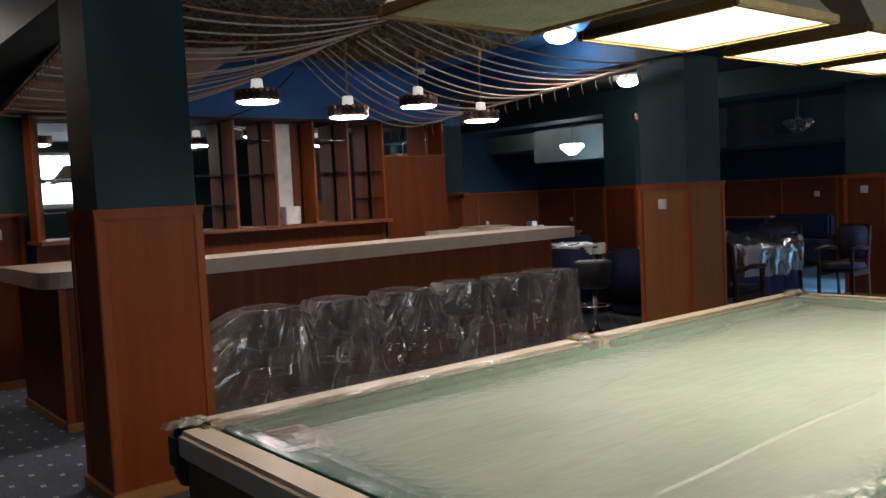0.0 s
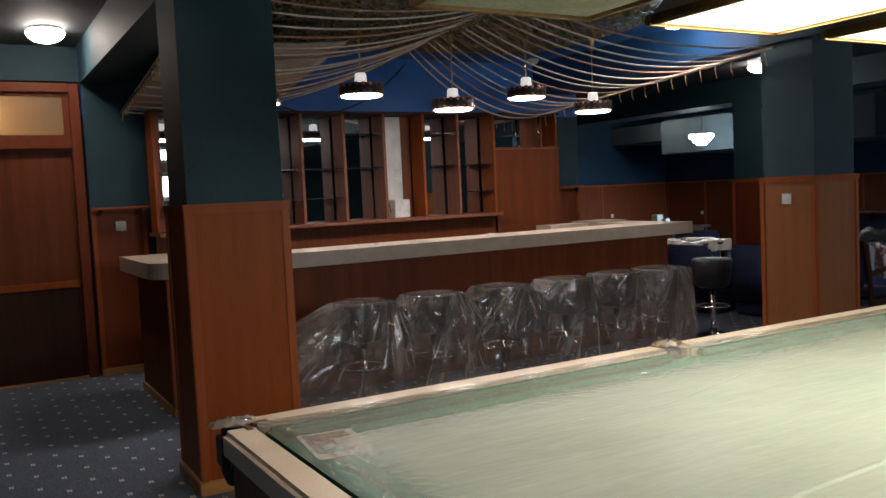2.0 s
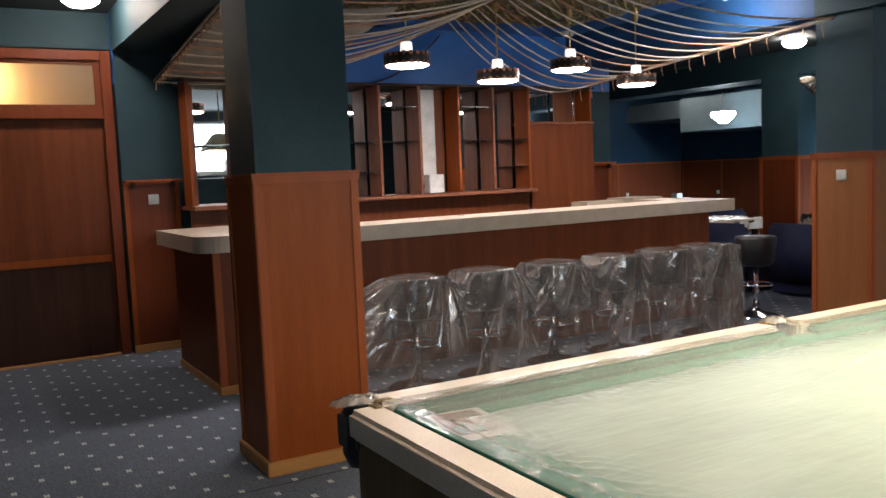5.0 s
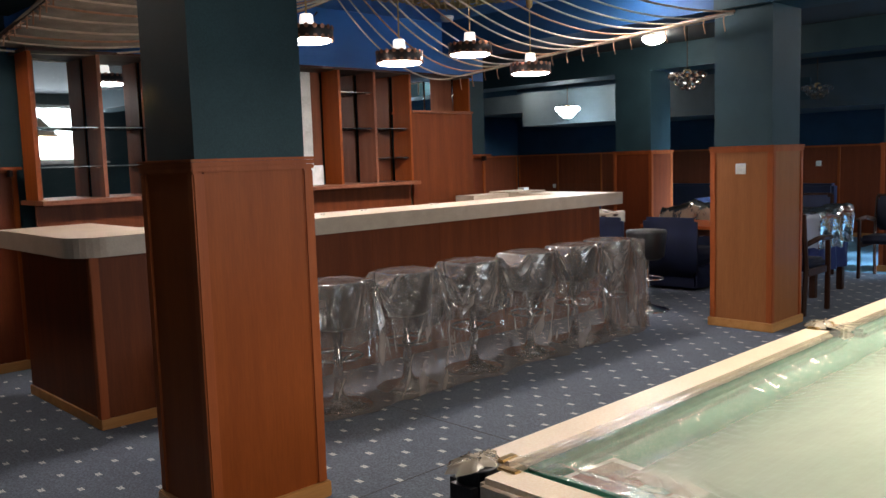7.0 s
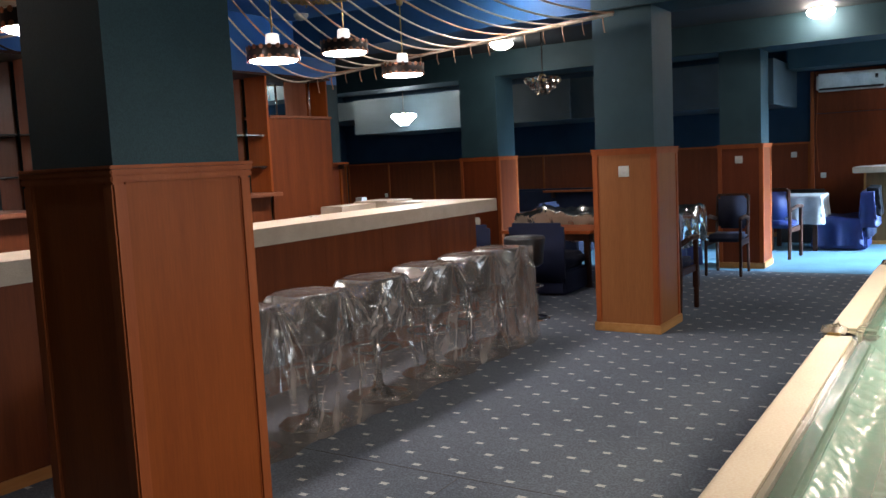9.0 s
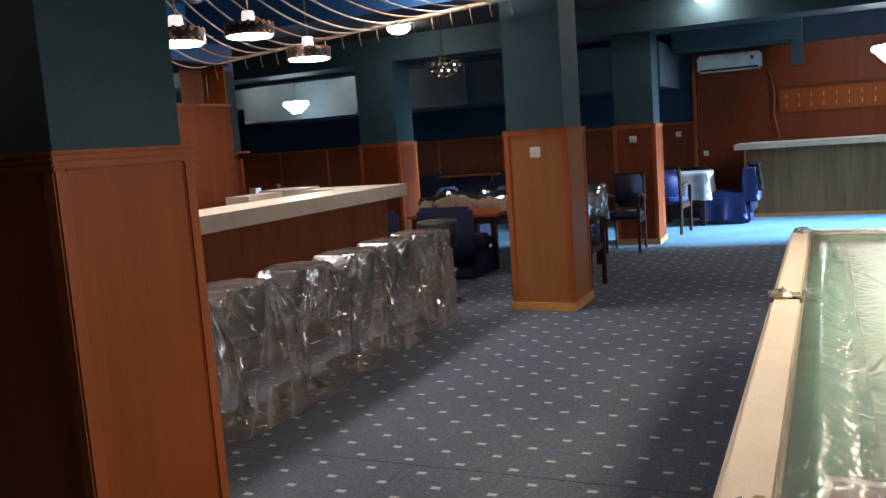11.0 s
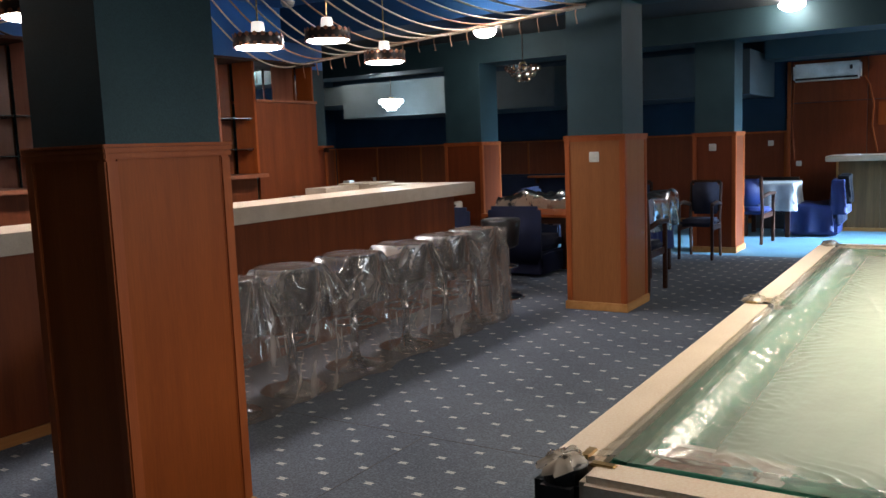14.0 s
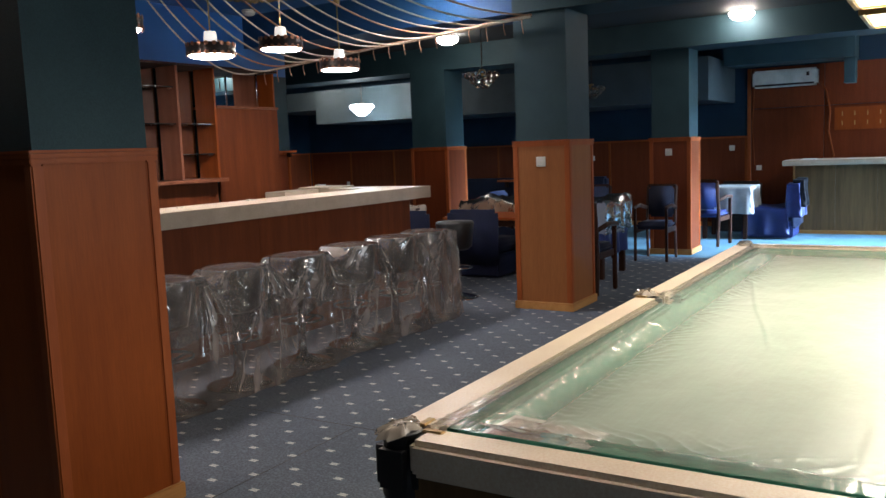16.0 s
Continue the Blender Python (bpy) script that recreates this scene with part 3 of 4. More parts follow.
# skirting goes on here; the film's veil over it is put into its colour
part("skirting_darkened", boxes((0.902, 4.955, 1.688, 1.7, 0, 0.06), bevel=0.003), BARWOOD, bar)
part("skirting", boxes((0.235, 0.25, 1.7, 2.85, 0, 0.06), bevel=0.003), SKIRT, bar, "pale wooden skirting")


def outline_slab(points, z0, z1, bevel=0.008):
    """A flat slab with a given outline."""
    bm = bmesh.new()
    low = [bm.verts.new((x, y, z0)) for x, y in points]
    high = [bm.verts.new((x, y, z1)) for x, y in points]
    bm.faces.new(low[::-1]), bm.faces.new(high)
    n = len(points)
    for i in range(n):
        bm.faces.new((low[i], low[(i + 1) % n], high[(i + 1) % n], high[i]))
    return bm


def arc(cx, cy, r, a0, a1, n=8):
    return [(cx + r * math.cos(radians(a0 + (a1 - a0) * i / n)), cy + r * math.sin(radians(a0 + (a1 - a0) * i / n))) for i in range(n + 1)]


part("worktop", outline_slab(arc(0.31, 1.8, 0.18, 180, 270) + [(5.2, 1.62), (5.2, 2.95), (4.3, 2.95), (4.3, 2.7), (4.8, 2.7), (4.8, 2.12), (0.72, 2.12), (0.72, 2.9), (0.13, 2.9)], 0.97, 1.08), STONE, bar, "pale beige laminate worktop with rounded corner")
part("raised_flap", boxes((4.78, 5.2, 2.55, 2.95, 1.081, 1.097), bevel=0.004), STONE, bar)
for x, y, s in ((2.3, 1.9, 0.05), (3.05, 1.95, 0.07), (1.9, 1.85, 0.04)):
    t = thing("paper_slip", "crumpled scrap of white paper on the bar", "paper")
    part("sheet", boxes((x, x + s, y, y + s * 0.6, 1.081, 1.092), bevel=0.004), WHITE, t)

# back bar: shelf boards, mirrors, glass shelves
bb = thing("back_bar", "cherry and beech back bar with mirrors and glass shelves", "shelving")
XB = [0.54, 1.01, 1.445, 1.875, 2.305, 2.735, 3.175, 3.585, 4.03]
for i, x in enumerate(XB):
    part("upright", boxes((x - 0.028, x, 3.25, 3.505, 1.24, 2.27), bevel=0.002), WOOD if i in (0, 6, 8) else SHELFWOOD, bb)
part("top_board", boxes((0.5, 4.88, 3.23, 3.6, 2.27, 2.292), bevel=0.002), DARKWOOD, bb)
part("counter_board", boxes((0.5, 4.01, 3.12, 3.6, 1.205, 1.238), bevel=0.004), SHELFWOOD, bb)
part("lower_front", boxes((0.5, 4.01, 3.28, 3.3, 0, 1.203)), BARWOOD, bb)
for a, b in zip(XB, XB[1:]):
    if a == 2.735:
        part("back_panel", boxes((a + 0.002, b - 0.13, 3.534, 3.55, 1.24, 2.268)), WHITE, bb, "bare white back panel")
        part("back_panel", boxes((b - 0.128, b - 0.03, 3.53, 3.55, 1.24, 2.268)), SHELFWOOD, bb)
    else:
        part("mirror", boxes((a + 0.002, b - 0.03, 3.534, 3.55, 1.24, 2.268)), MIRROR, bb, "mirror backing")
        # added strip imitating an upright's reflection in the mirror
        part("upright_reflection", boxes((a + 0.002, a + 0.09, 3.5, 3.532, 1.24, 2.268)), SHELFWOOD, bb)
    levels = (1.745,) if a in (2.735,) else (1.745, 2.075) if a in (2.305, 3.175) else (1.745, 1.465)
    for z in levels:
        if a == 2.735:
            continue
        pane = part("glass_shelf", boxes((a + 0.004, b - 0.032, 3.28, 3.5, z, z + 0.008)), SMOKED, bb, "dark glass shelf")
        for x in (a + 0.012, b - 0.04):
            part("shelf_pin", tube([(x, 3.3, z - 0.006), (x, 3.35, z - 0.006)], 0.007), COPPER, pane)
part("cabinet_front", boxes((4.03, 4.88, 3.26, 3.28, 0, 1.9)), BARWOOD, bb)
part("cabinet_side", boxes((4.86, 4.88, 3.281, 3.6, 0, 2.268)), WOOD, bb)
part("cabinet_top", boxes((4.032, 4.885, 3.24, 3.6, 1.902, 1.925), bevel=0.003), SHELFWOOD, bb)
part("mirror", boxes((4.035, 4.55, 3.534, 3.55, 1.926, 2.268)), MIRROR, bb, "mirror backing")
part("niche_back", boxes((4.552, 4.858, 3.53, 3.55, 1.926, 2.268)), SHELFWOOD, bb)
part("chrome_post", tube([(4.66, 3.32, 1.926), (4.66, 3.32, 2.268)], 0.011, 8), CHROME, bb, "chrome post", True)
r = thing("white_box", "small white electrical box on the back bar", "box")
part("case", boxes((2.86, 3.03, 3.36, 3.5, 1.24, 1.42), bevel=0.006), WHITE, r)
part("cable", tube([(2.85, 3.45, 1.3), (2.81, 3.4, 1.38), (2.83, 3.5, 1.44), (2.79, 3.52, 1.8), (2.8, 3.52, 2.1), (2.77, 3.53, 2.14)], 0.005), BLACKMETAL, r)

# ---- pool table ----
TX0, TX1, TY0, TY1 = -0.335, 3.4, -3.6, -1.66
TZ, RAIL, CUSH = 0.8, 0.105, 0.055
pt = thing("billiard_table", "large billiard table with cream rails and green cloth", "billiard table")
part("bed", boxes((TX0 + 0.1, TX1 - 0.1, TY0 + 0.1, TY1 - 0.1, 0.68, 0.752)), FELT, pt, "green cloth bed")
MX = 1.53
for y0, y1, ys in ((TY1 - RAIL, TY1, -1), (TY0, TY0 + RAIL, 1)):
    for x0, x1 in ((TX0 + 0.1, MX - 0.055), (MX + 0.055, TX1 - 0.1)):
        part("rail", boxes((x0, x1, y0, y1, 0.715, TZ), bevel=0.012), CREAM, pt, "cream lacquered rail")
        ya, yb = (y0 - CUSH, y0 - 0.001) if ys < 0 else (y1 + 0.001, y1 + CUSH)
        part("cushion", boxes((x0 + 0.03, x1 - 0.02, ya, yb, 0.755, TZ - 0.013), bevel=0.012), CUSHION_SHADED, pt, "green cloth cushion")
for x0, x1, s in ((TX0, TX0 + RAIL, 1), (TX1 - RAIL, TX1, -1)):
    part("rail", boxes((x0, x1, TY0 + 0.1, TY1 - 0.1, 0.715, TZ), bevel=0.014), CREAM, pt, "cream lacquered rail")
    xa, xb = (x1 + 0.001, x1 + CUSH) if s > 0 else (x0 - CUSH, x0 - 0.001)
    part("cushion", boxes((xa, xb, TY0 + 0.14, TY1 - 0.14, 0.755, TZ - 0.013), bevel=0.012), CUSHION_SHADED, pt, "green cloth cushion")
for x in (TX0 + 0.055, TX1 - 0.055):
    for y in (TY0 + 0.055, TY1 - 0.055):
        part("corner_guard", boxes((x - 0.053, x + 0.053, y - 0.053, y + 0.053, 0.66, TZ - 0.008), bevel=0.022), BLACK, pt, "black leather corner guard")
        sx, sy = (1 if x < 1 else -1), (1 if y < -2.6 else -1)
        for cx, cy, hx, hy in ((x + sx * 0.07, y + sy * 0.02, 0.026, 0.011), (x + sx * 0.02, y + sy * 0.07, 0.011, 0.026)):
            part("pocket_bracket", boxes((cx - hx, cx + hx, cy - hy, cy + hy, TZ - 0.004, TZ + 0.004), bevel=0.003), GOLD, pt, "dull brass bracket")
        part("corner_pocket", lathe([(0.034, 0.62), (0.05, 0.66), (0.05, 0.704), (0.042, 0.7985), (0.045, 0.801), (0.03, 0.802), (0.02, 0.799)], 20, Matrix.Translation((x, y, 0))), BLACK, pt, "black leather corner pocket", True)
for y in (TY0 + 0.045, TY1 - 0.045):
    part("side_pocket", lathe([(0.045, 0.62), (0.055, 0.66), (0.056, 0.785), (0.042, 0.79), (0.04, 0.66)], 18, Matrix.Translation((MX, y, 0)), cap=False), BLACK, pt, "black leather side pocket", True)
    part("pocket_bracket", boxes((MX - 0.075, MX + 0.075, y - 0.012, y + 0.03, TZ - 0.002, TZ + 0.008), bevel=0.004), GOLD, pt)
part("apron", boxes((TX0 + 0.09, TX1 - 0.09, TY1 - 0.07, TY1 - 0.03, 0.5, 0.714), bevel=0.005), COUNTERWOOD, pt, "walnut apron")
part("apron", boxes((TX0 + 0.09, TX1 - 0.09, TY0 + 0.03, TY0 + 0.07, 0.5, 0.714), bevel=0.005), COUNTERWOOD, pt, "walnut apron")
part("apron", boxes((TX0 + 0.03, TX0 + 0.07, TY0 + 0.09, TY1 - 0.09, 0.5, 0.714), bevel=0.005), COUNTERWOOD, pt, "walnut apron")
part("apron", boxes((TX1 - 0.07, TX1 - 0.03, TY0 + 0.09, TY1 - 0.09, 0.5, 0.714), bevel=0.005), COUNTERWOOD, pt, "walnut apron")
for x in (TX0 + 0.25, MX, TX1 - 0.25):
    for y in (TY0 + 0.22, TY1 - 0.22):
        part("leg", lathe([(0.075, 0), (0.09, 0.04), (0.06, 0.1), (0.085, 0.3), (0.1, 0.46), (0.1, 0.679)], 16, Matrix.Translation((x, y, 0))), COUNTERWOOD, pt, "turned walnut leg", True)

# clear sheet over the table
CREASES = (((0.2, -3.02), (1.9, -2.98)), ((0.9, -2.28), (2.3, -1.95)), ((1.5, -3.3), (3.0, -3.1)))


def table_sheet():
    bm = bmesh.new()
    nx, ny = 540, 280
    pockets = [Vector((x, y, 0)) for x in (TX0 + 0.06, MX, TX1 - 0.06) for y in (TY0 + 0.06, TY1 - 0.06)]
    creases = [(Vector(a), (Vector(b) - Vector(a)).normalized(), (Vector(b) - Vector(a)).length) for a, b in CREASES]
    spread = {}
    rows = []
    for i in range(nx + 1):
        row = []
        for j in range(ny + 1):
            x, y = TX0 + 0.1 + (TX1 - TX0 - 0.2) * i / nx, TY0 + 0.1 + (TY1 - TY0 - 0.2) * j / ny
            edge = min(x - TX0, TX1 - x, y - TY0, TY1 - y)
            e = edge - RAIL - CUSH
            k = min(1, max(0, (e + 0.005) / 0.085))
            k = k * k * (3 - 2 * k)
            z = (TZ + 0.004) * (1 - k) + 0.763 * k
            # faint ripples on the flat, crumples where the sheet leaves the cushions
            z += k * (0.0011 * noise.noise(Vector((x * 2.4, y * 3.3, 1.3))) + 0.001 * noise.noise(Vector((x * 5 + y * 3, y * 21 - x * 4, 4))))
            if -0.06 < e < 0.34:
                a = x if min(y - TY0, TY1 - y) < min(x - TX0, TX1 - x) else y
                band = math.exp(-((e - 0.06) / (0.045 if e < 0.06 else 0.11)) ** 2)
                lean = 1 if noise.noise(Vector((a * 1.7, 0, 3))) > 0 else -1
                wave = a * 43 + lean * e * 62 + 3.2 * noise.noise(Vector((a * 6, e * 9, 2)))
                rise = max(0.1, 0.5 + 0.9 * noise.noise(Vector((a * 3.1, e * 3, 8))))
                z += 0.011 * band * rise * (1 - abs(math.sin(wave))) ** 2.5 + 0.003 * band * noise.noise(Vector((x * 42, y * 36, 5)))
            for p, d, length in creases:
                q = Vector((x, y)) - p
                t = q.dot(d)
                if 0 < t < length:
                    off = d.x * q.y - d.y * q.x + 0.012 * noise.noise(Vector((t * 2, p.x, 0)))
                    if abs(off) < 0.03:
                        z += 0.0045 * math.exp(-(off / 0.006) ** 2) * min(1, 8 * t, 8 * (length - t))
            for p in pockets:
                dx, dy = x - p.x, y - p.y
                r = math.hypot(dx, dy)
                if r < 0.6:
                    z += 0.006 * (1 - r / 0.6) ** 2 * (1 - abs(math.sin(9 * math.atan2(dy, dx) + 1.5 * r + p.x))) ** 3
                if r < 0.11:
                    z += 0.022 * (1 - r / 0.11) * abs(math.sin(5 * math.atan2(dy, dx) + 1))
            v = bm.verts.new((x, y, max(z, 0.7555)))
            spread[v] = e
            row.append(v)
        rows.append(row)
    folds, rim = bm.loops.layers.uv.new("folds"), bm.loops.layers.uv.new("rim")
    for a, b in zip(rows, rows[1:]):
        for j in range(ny):
            f = bm.faces.new((a[j], b[j], b[j + 1], a[j + 1]))
            for q in f.loops:
                q[folds].uv = (q.vert.co.x + 0.4 * q.vert.co.y, q.vert.co.y - 0.3 * q.vert.co.x)
                q[rim].uv = (spread[q.vert], 0)
    return bm


s = thing("table_cover", "clear plastic sheet stretched over the billiard table", "plastic sheet")
part("sheet", table_sheet(), TABLE_FILM, s, smooth=True)
for cx, cy, sx in ((TX0 + 0.05, TY1 - 0.05, 1), (MX, TY1 - 0.03, 1), (TX1 - 0.07, TY1 - 0.06, 1.5), (TX0 + 0.05, TY0 + 0.05, 1), (TX1 - 0.05, TY0 + 0.05, 1.4)):
    bm = bmesh.new()
    rings = []
    for q, (rr, h) in enumerate(((0.07, -0.006), (0.06, 0.004), (0.035, 0.012), (0.012, 0.008))):
        rings.append([bm.verts.new((cx + sx * (rr + 0.012 * math.sin(k * 2.4 + q)) * math.cos(k * math.pi / 12), cy + (rr * 0.55 + 0.01 * math.sin(k * 1.7)) * math.sin(k * math.pi / 12), TZ + 0.007 + h + 0.01 * noise.noise(Vector((k * 0.9, q, cx))))) for k in range(24)])
    for a, b in zip(rings, rings[1:]):
        for k in range(24):
            bm.faces.new((a[k], a[(k + 1) % 24], b[(k + 1) % 24], b[k]))
    bm.faces.new(rings[-1])
    part("gathered_corner", bm, BUNCHED_FILM, s, "bunched clear plastic", True)
leaflet = thing("leaflet", "red and white leaflet under the plastic sheet", "leaflet", pose(-0.055, -1.955, 0.7535, 0, 0, -96))
part("page", boxes((-0.13, 0.13, -0.085, 0.085, 0, 0.002)), plain("leaflet_paper", (0.8, 0.78, 0.74), 0.6), leaflet)
part("printed_area", boxes((-0.115, 0.085, -0.072, 0.06, 0.002, 0.0032)), plain("leaflet_print", (0.34, 0.14, 0.11), 0.6, other=(0.36, 0.3, 0.27), size=14), leaflet, "red printed picture area")
part("printed_patch", boxes((0.02, 0.08, -0.066, 0.03, 0.0033, 0.0042)), plain("leaflet_blue_print", (0.14, 0.36, 0.4), 0.6, other=(0.5, 0.55, 0.5), size=30), leaflet, "pale blue printed patch")

# ---- lamps over the table ----
for x, lit in POOL_LAMPS:
    pl = thing("billiard_lamp", "square cream lampshade with gilt rim, " + ("lit" if lit else "switched off"), "lamp", pose(x, TABLE_Y, LAMP_Z), group="lamps over the billiard table")
    h, k = 0.27, 0.012
    bm = bmesh.new()
    rings = [[bm.verts.new((a * s0, b * s0, z)) for a, b in ((-1, -1), (1, -1), (1, 1), (-1, 1))] for s0, z in ((h, 0.02), (0.105, 0.27), (0.095, 0.27), (h - 0.012, 0.024))]
    for a, b in zip(rings, rings[1:]):
        for i in range(4):
            bm.faces.new((a[i], a[(i + 1) % 4], b[(i + 1) % 4], b[i]))
    part("shade", bm, SHADE, pl, "cream card shade")
    part("cap", boxes((-0.1, 0.1, -0.1, 0.1, 0.271, 0.282), bevel=0.003), GOLD, pl)
    bm = bmesh.new()
    for a in ((-h - k, h + k, -h - k, -h + k), (-h - k, h + k, h - k, h + k), (-h - k, -h + k, -h + k, h - k), (h - k, h + k, -h + k, h - k)):
        box(bm, *a, -0.008, 0.022, 0.004)
    part("rim", bm, GOLD, pl, "gilt rim")
    part("diffuser", boxes((-h + 0.014, h - 0.014, -h + 0.014, h - 0.014, 0.0, 0.006)), GLOW_POOL if lit else PANEL_FELT_TINT, pl, "lit opal panel" if lit else "unlit opal panel")
    bm = bmesh.new()
    for a in range(7):
        lathe([(0.004, -0.01), (0.012, -0.004), (0.012, 0.004), (0.004, 0.01)], 8, Matrix.Translation((0.03 * math.cos(a), h * 0.66 + 0.012, 0.13 + 0.03 * math.sin(a))), bm)
    part("rosette", bm, GOLD, pl, "gilt rosette")
    part("rod", tube([(0, 0, 0.28), (0, 0, CEIL - LAMP_Z)], 0.008, 8), GOLD, pl)
    if lit:
        lamp("billiard_lamp_light", "AREA", pose(x, TABLE_Y, LAMP_Z - 0.004), 20.5, (1.0, 0.9, 0.74), 0.5)

# ---- ceiling domes ----
for x, y in DOMES:
    dm = thing("ceiling_light", "lit opal glass dome light on the ceiling", "ceiling light", pose(x, y, CEIL), group="dome ceiling lights")
    part("base", lathe([(0.12, 0.0), (0.125, -0.02), (0.11, -0.03)], 24), WHITE, dm)
    part("glass", lathe([(0.135, -0.028), (0.14, -0.045), (0.125, -0.075), (0.09, -0.1), (0.04, -0.115), (0.004, -0.118)], 24), GLOW_DOME, dm, "lit opal glass bowl", True)

# ---- pendants over the bar ----
for x, y, z in PENDANTS:
    p = thing("pendant_lamp", "drum pendant lamp of dark metal with copper scallops, lit", "pendant lamp", pose(x, y, z), group="pendant lamps over the bar")
    drum = part("drum", lathe([(0.172, 0.012), (0.176, 0.02), (0.176, 0.088), (0.17, 0.096), (0.05, 0.1), (0.05, 0.092), (0.164, 0.088), (0.164, 0.012)], 36, cap=False), BLACKMETAL, p, "dark metal drum", True)
    for zz, flip in ((0.02, 1), (0.088, -1)):
        for q in range(20):
            a = 2 * math.pi * q / 20
            m = Matrix.Rotation(a, 4, "Z") @ Matrix.Translation((0.1765, 0, zz)) @ Matrix.Rotation(math.pi / 2, 4, "Y")
            part("scallop", lathe([(0.016, -0.001), (0.016, 0.002), (0.01, 0.003)], 12, m), COPPER, drum)
    part("diffuser", lathe([(0.163, 0.014), (0.15, 0.002), (0.1, -0.002), (0.01, -0.003)], 32), GLOW_PENDANT, p, "lit white diffuser", True)
    part("collar", lathe([(0.05, 0.098), (0.05, 0.11), (0.043, 0.18), (0.038, 0.186), (0.012, 0.19)], 20), GLOW_COLLAR, p, "softly lit white collar", True)
    bm = bmesh.new()
    n = int((CEIL - z - 0.24) / 0.02)
    for q in range(n):
        zz = 0.184 + (CEIL - z - 0.254) * q / n
        box(bm, -0.006 if q % 2 else -0.0025, 0.006 if q % 2 else 0.0025, -0.0025 if q % 2 else -0.006, 0.0025 if q % 2 else 0.006, zz, zz + 0.021)
    part("chain", bm, GOLD, p)
    part("canopy", lathe([(0.018, CEIL - z - 0.15), (0.026, CEIL - z - 0.14), (0.036, CEIL - z - 0.05), (0.036, CEIL - z)], 16), GOLD, p, "brass ceiling cup", True)

# ---- chandeliers ----


def chandelier(label, x, y, z, lit):
    c = thing("chandelier", label, "chandelier", pose(x, y, z), group="cluster chandeliers")
    part("stem", tube([(0, 0, 0.08), (0, 0, CEIL - z)], 0.007, 8), BLACKMETAL, c)
    part("canopy", lathe([(0.03, CEIL - z - 0.05), (0.06, CEIL - z)], 16), BLACKMETAL, c)
    part("hub", lathe([(0.03, 0.03), (0.05, 0.06), (0.03, 0.1)], 16), GOLD, c, smooth=True)
    for ring, n, zz in ((0.17, 12, 0.03), (0.115, 9, -0.03), (0.06, 6, -0.08)):
        for q in range(n):
            a = 2 * math.pi * (q + 0.5 * (ring < 0.15)) / n
            m = Matrix.Translation((ring * math.cos(a), ring * math.sin(a), zz))
            part("crystal", lathe([(0.004, -0.045), (0.034, -0.025), (0.042, 0.0), (0.034, 0.025), (0.006, 0.04)], 8, m), GLOW_CHAND if lit else CRYSTAL, c, smooth=lit)


chandelier("lit white glass cluster chandelier hanging from the ceiling", 10.2, 6.1, 2.2, True)
chandelier("lit white glass cluster chandelier before the far counter", 9.6, -2.55, 2.1, True)
chandelier("unlit smoky glass cluster chandelier hanging from the ceiling", 6.97, 1.96, 2.24, False)
chandelier("unlit smoky glass cluster chandelier hanging from the ceiling", 10.3, 1.9, 2.22, False)

# ---- rope canopy and net over the bar ----


def rope(points, radius, name, material, parent):
    part(name, tube(points, radius, 5), material, parent, smooth=True)


def swag(a, b, sag, n=20):
    a, b = Vector(a), Vector(b)
    return [a.lerp(b, i / n) - Vector((0, 0, sag * 4 * (i / n) * (1 - i / n))) for i in range(n + 1)]


def along(a, b, k):
    return Vector(a).lerp(Vector(b), k)


RIDGE = ((2.55, 0.75, 2.82), (2.74, 2.7, 2.8))
RIGHT = ((4.74, 0.28, 2.5), (4.68, 3.3, 2.27))
LEFT = ((0.34, 0.5, 2.67), (0.33, 3.5, 2.3))
canopy = thing("rope_canopy", "swagged canopy of cream and tan ropes over the bar", "rope canopy")
part("rail", tube(RIGHT, 0.014, 8), BLACKMETAL, canopy)
part("rail", tube(LEFT, 0.014, 8), BLACKMETAL, canopy)
part("rail", tube([(0.42, 0.5, 2.7), (0.41, 3.5, 2.33)], 0.01, 8), BLACKMETAL, canopy)
N = 15
for i in range(N):
    k = i / (N - 1)
    r0, s0, l0 = along(*RIDGE, k), along(*RIGHT, k), along(*LEFT, k)
    j = Vector((random.uniform(-0.012, 0.012), 0, random.uniform(-0.012, 0.012)))
    # each rope runs with the bundle, then swings over to the rail
    lead = [along(*RIDGE, k * q / 4) + j for q in range(4)] if i else []
    tail = [along(*RIGHT, k * (1 - q / 4)) + j for q in range(1, 5)] if i else []
    rope(lead + swag(r0 + j, s0 + j, 0.12 + 0.1 * k + random.uniform(0, 0.02)) + tail, 0.0075, "rope", ROPE if i % 4 else ROPE_TAN, canopy)
    tail = [along(*LEFT, k * (1 - q / 4)) + j for q in range(1, 5)] if i else []
    rope(lead + swag(r0 - j, l0 - j, 0.1 + 0.09 * k + random.uniform(0, 0.02)) + tail, 0.0075, "rope", ROPE if i % 3 else ROPE_TAN, canopy)
for i in range(18):
    q = along(*RIGHT, (i + 0.5) / 18)
    rope([q, q - Vector((0.004, 0, 0.05)), q - Vector((-0.004, 0.01, random.uniform(0.09, 0.14)))], 0.005, "tassel", ROPE_TAN, canopy)
for i in range(26):
    q = along(*LEFT, (i + 0.5) / 26)
    rope([q + Vector((0.07, 0, 0.02)), q + Vector((0.03, 0, 0.0)), q, q - Vector((0.01, 0.01, random.uniform(0.06, 0.1)))], 0.0055, "tassel", ROPE_TAN, canopy)
pale = thing("canopy_cloth", "pale thin cloth lying on the rope swags", "cloth")
bm = bmesh.new()
rows = []
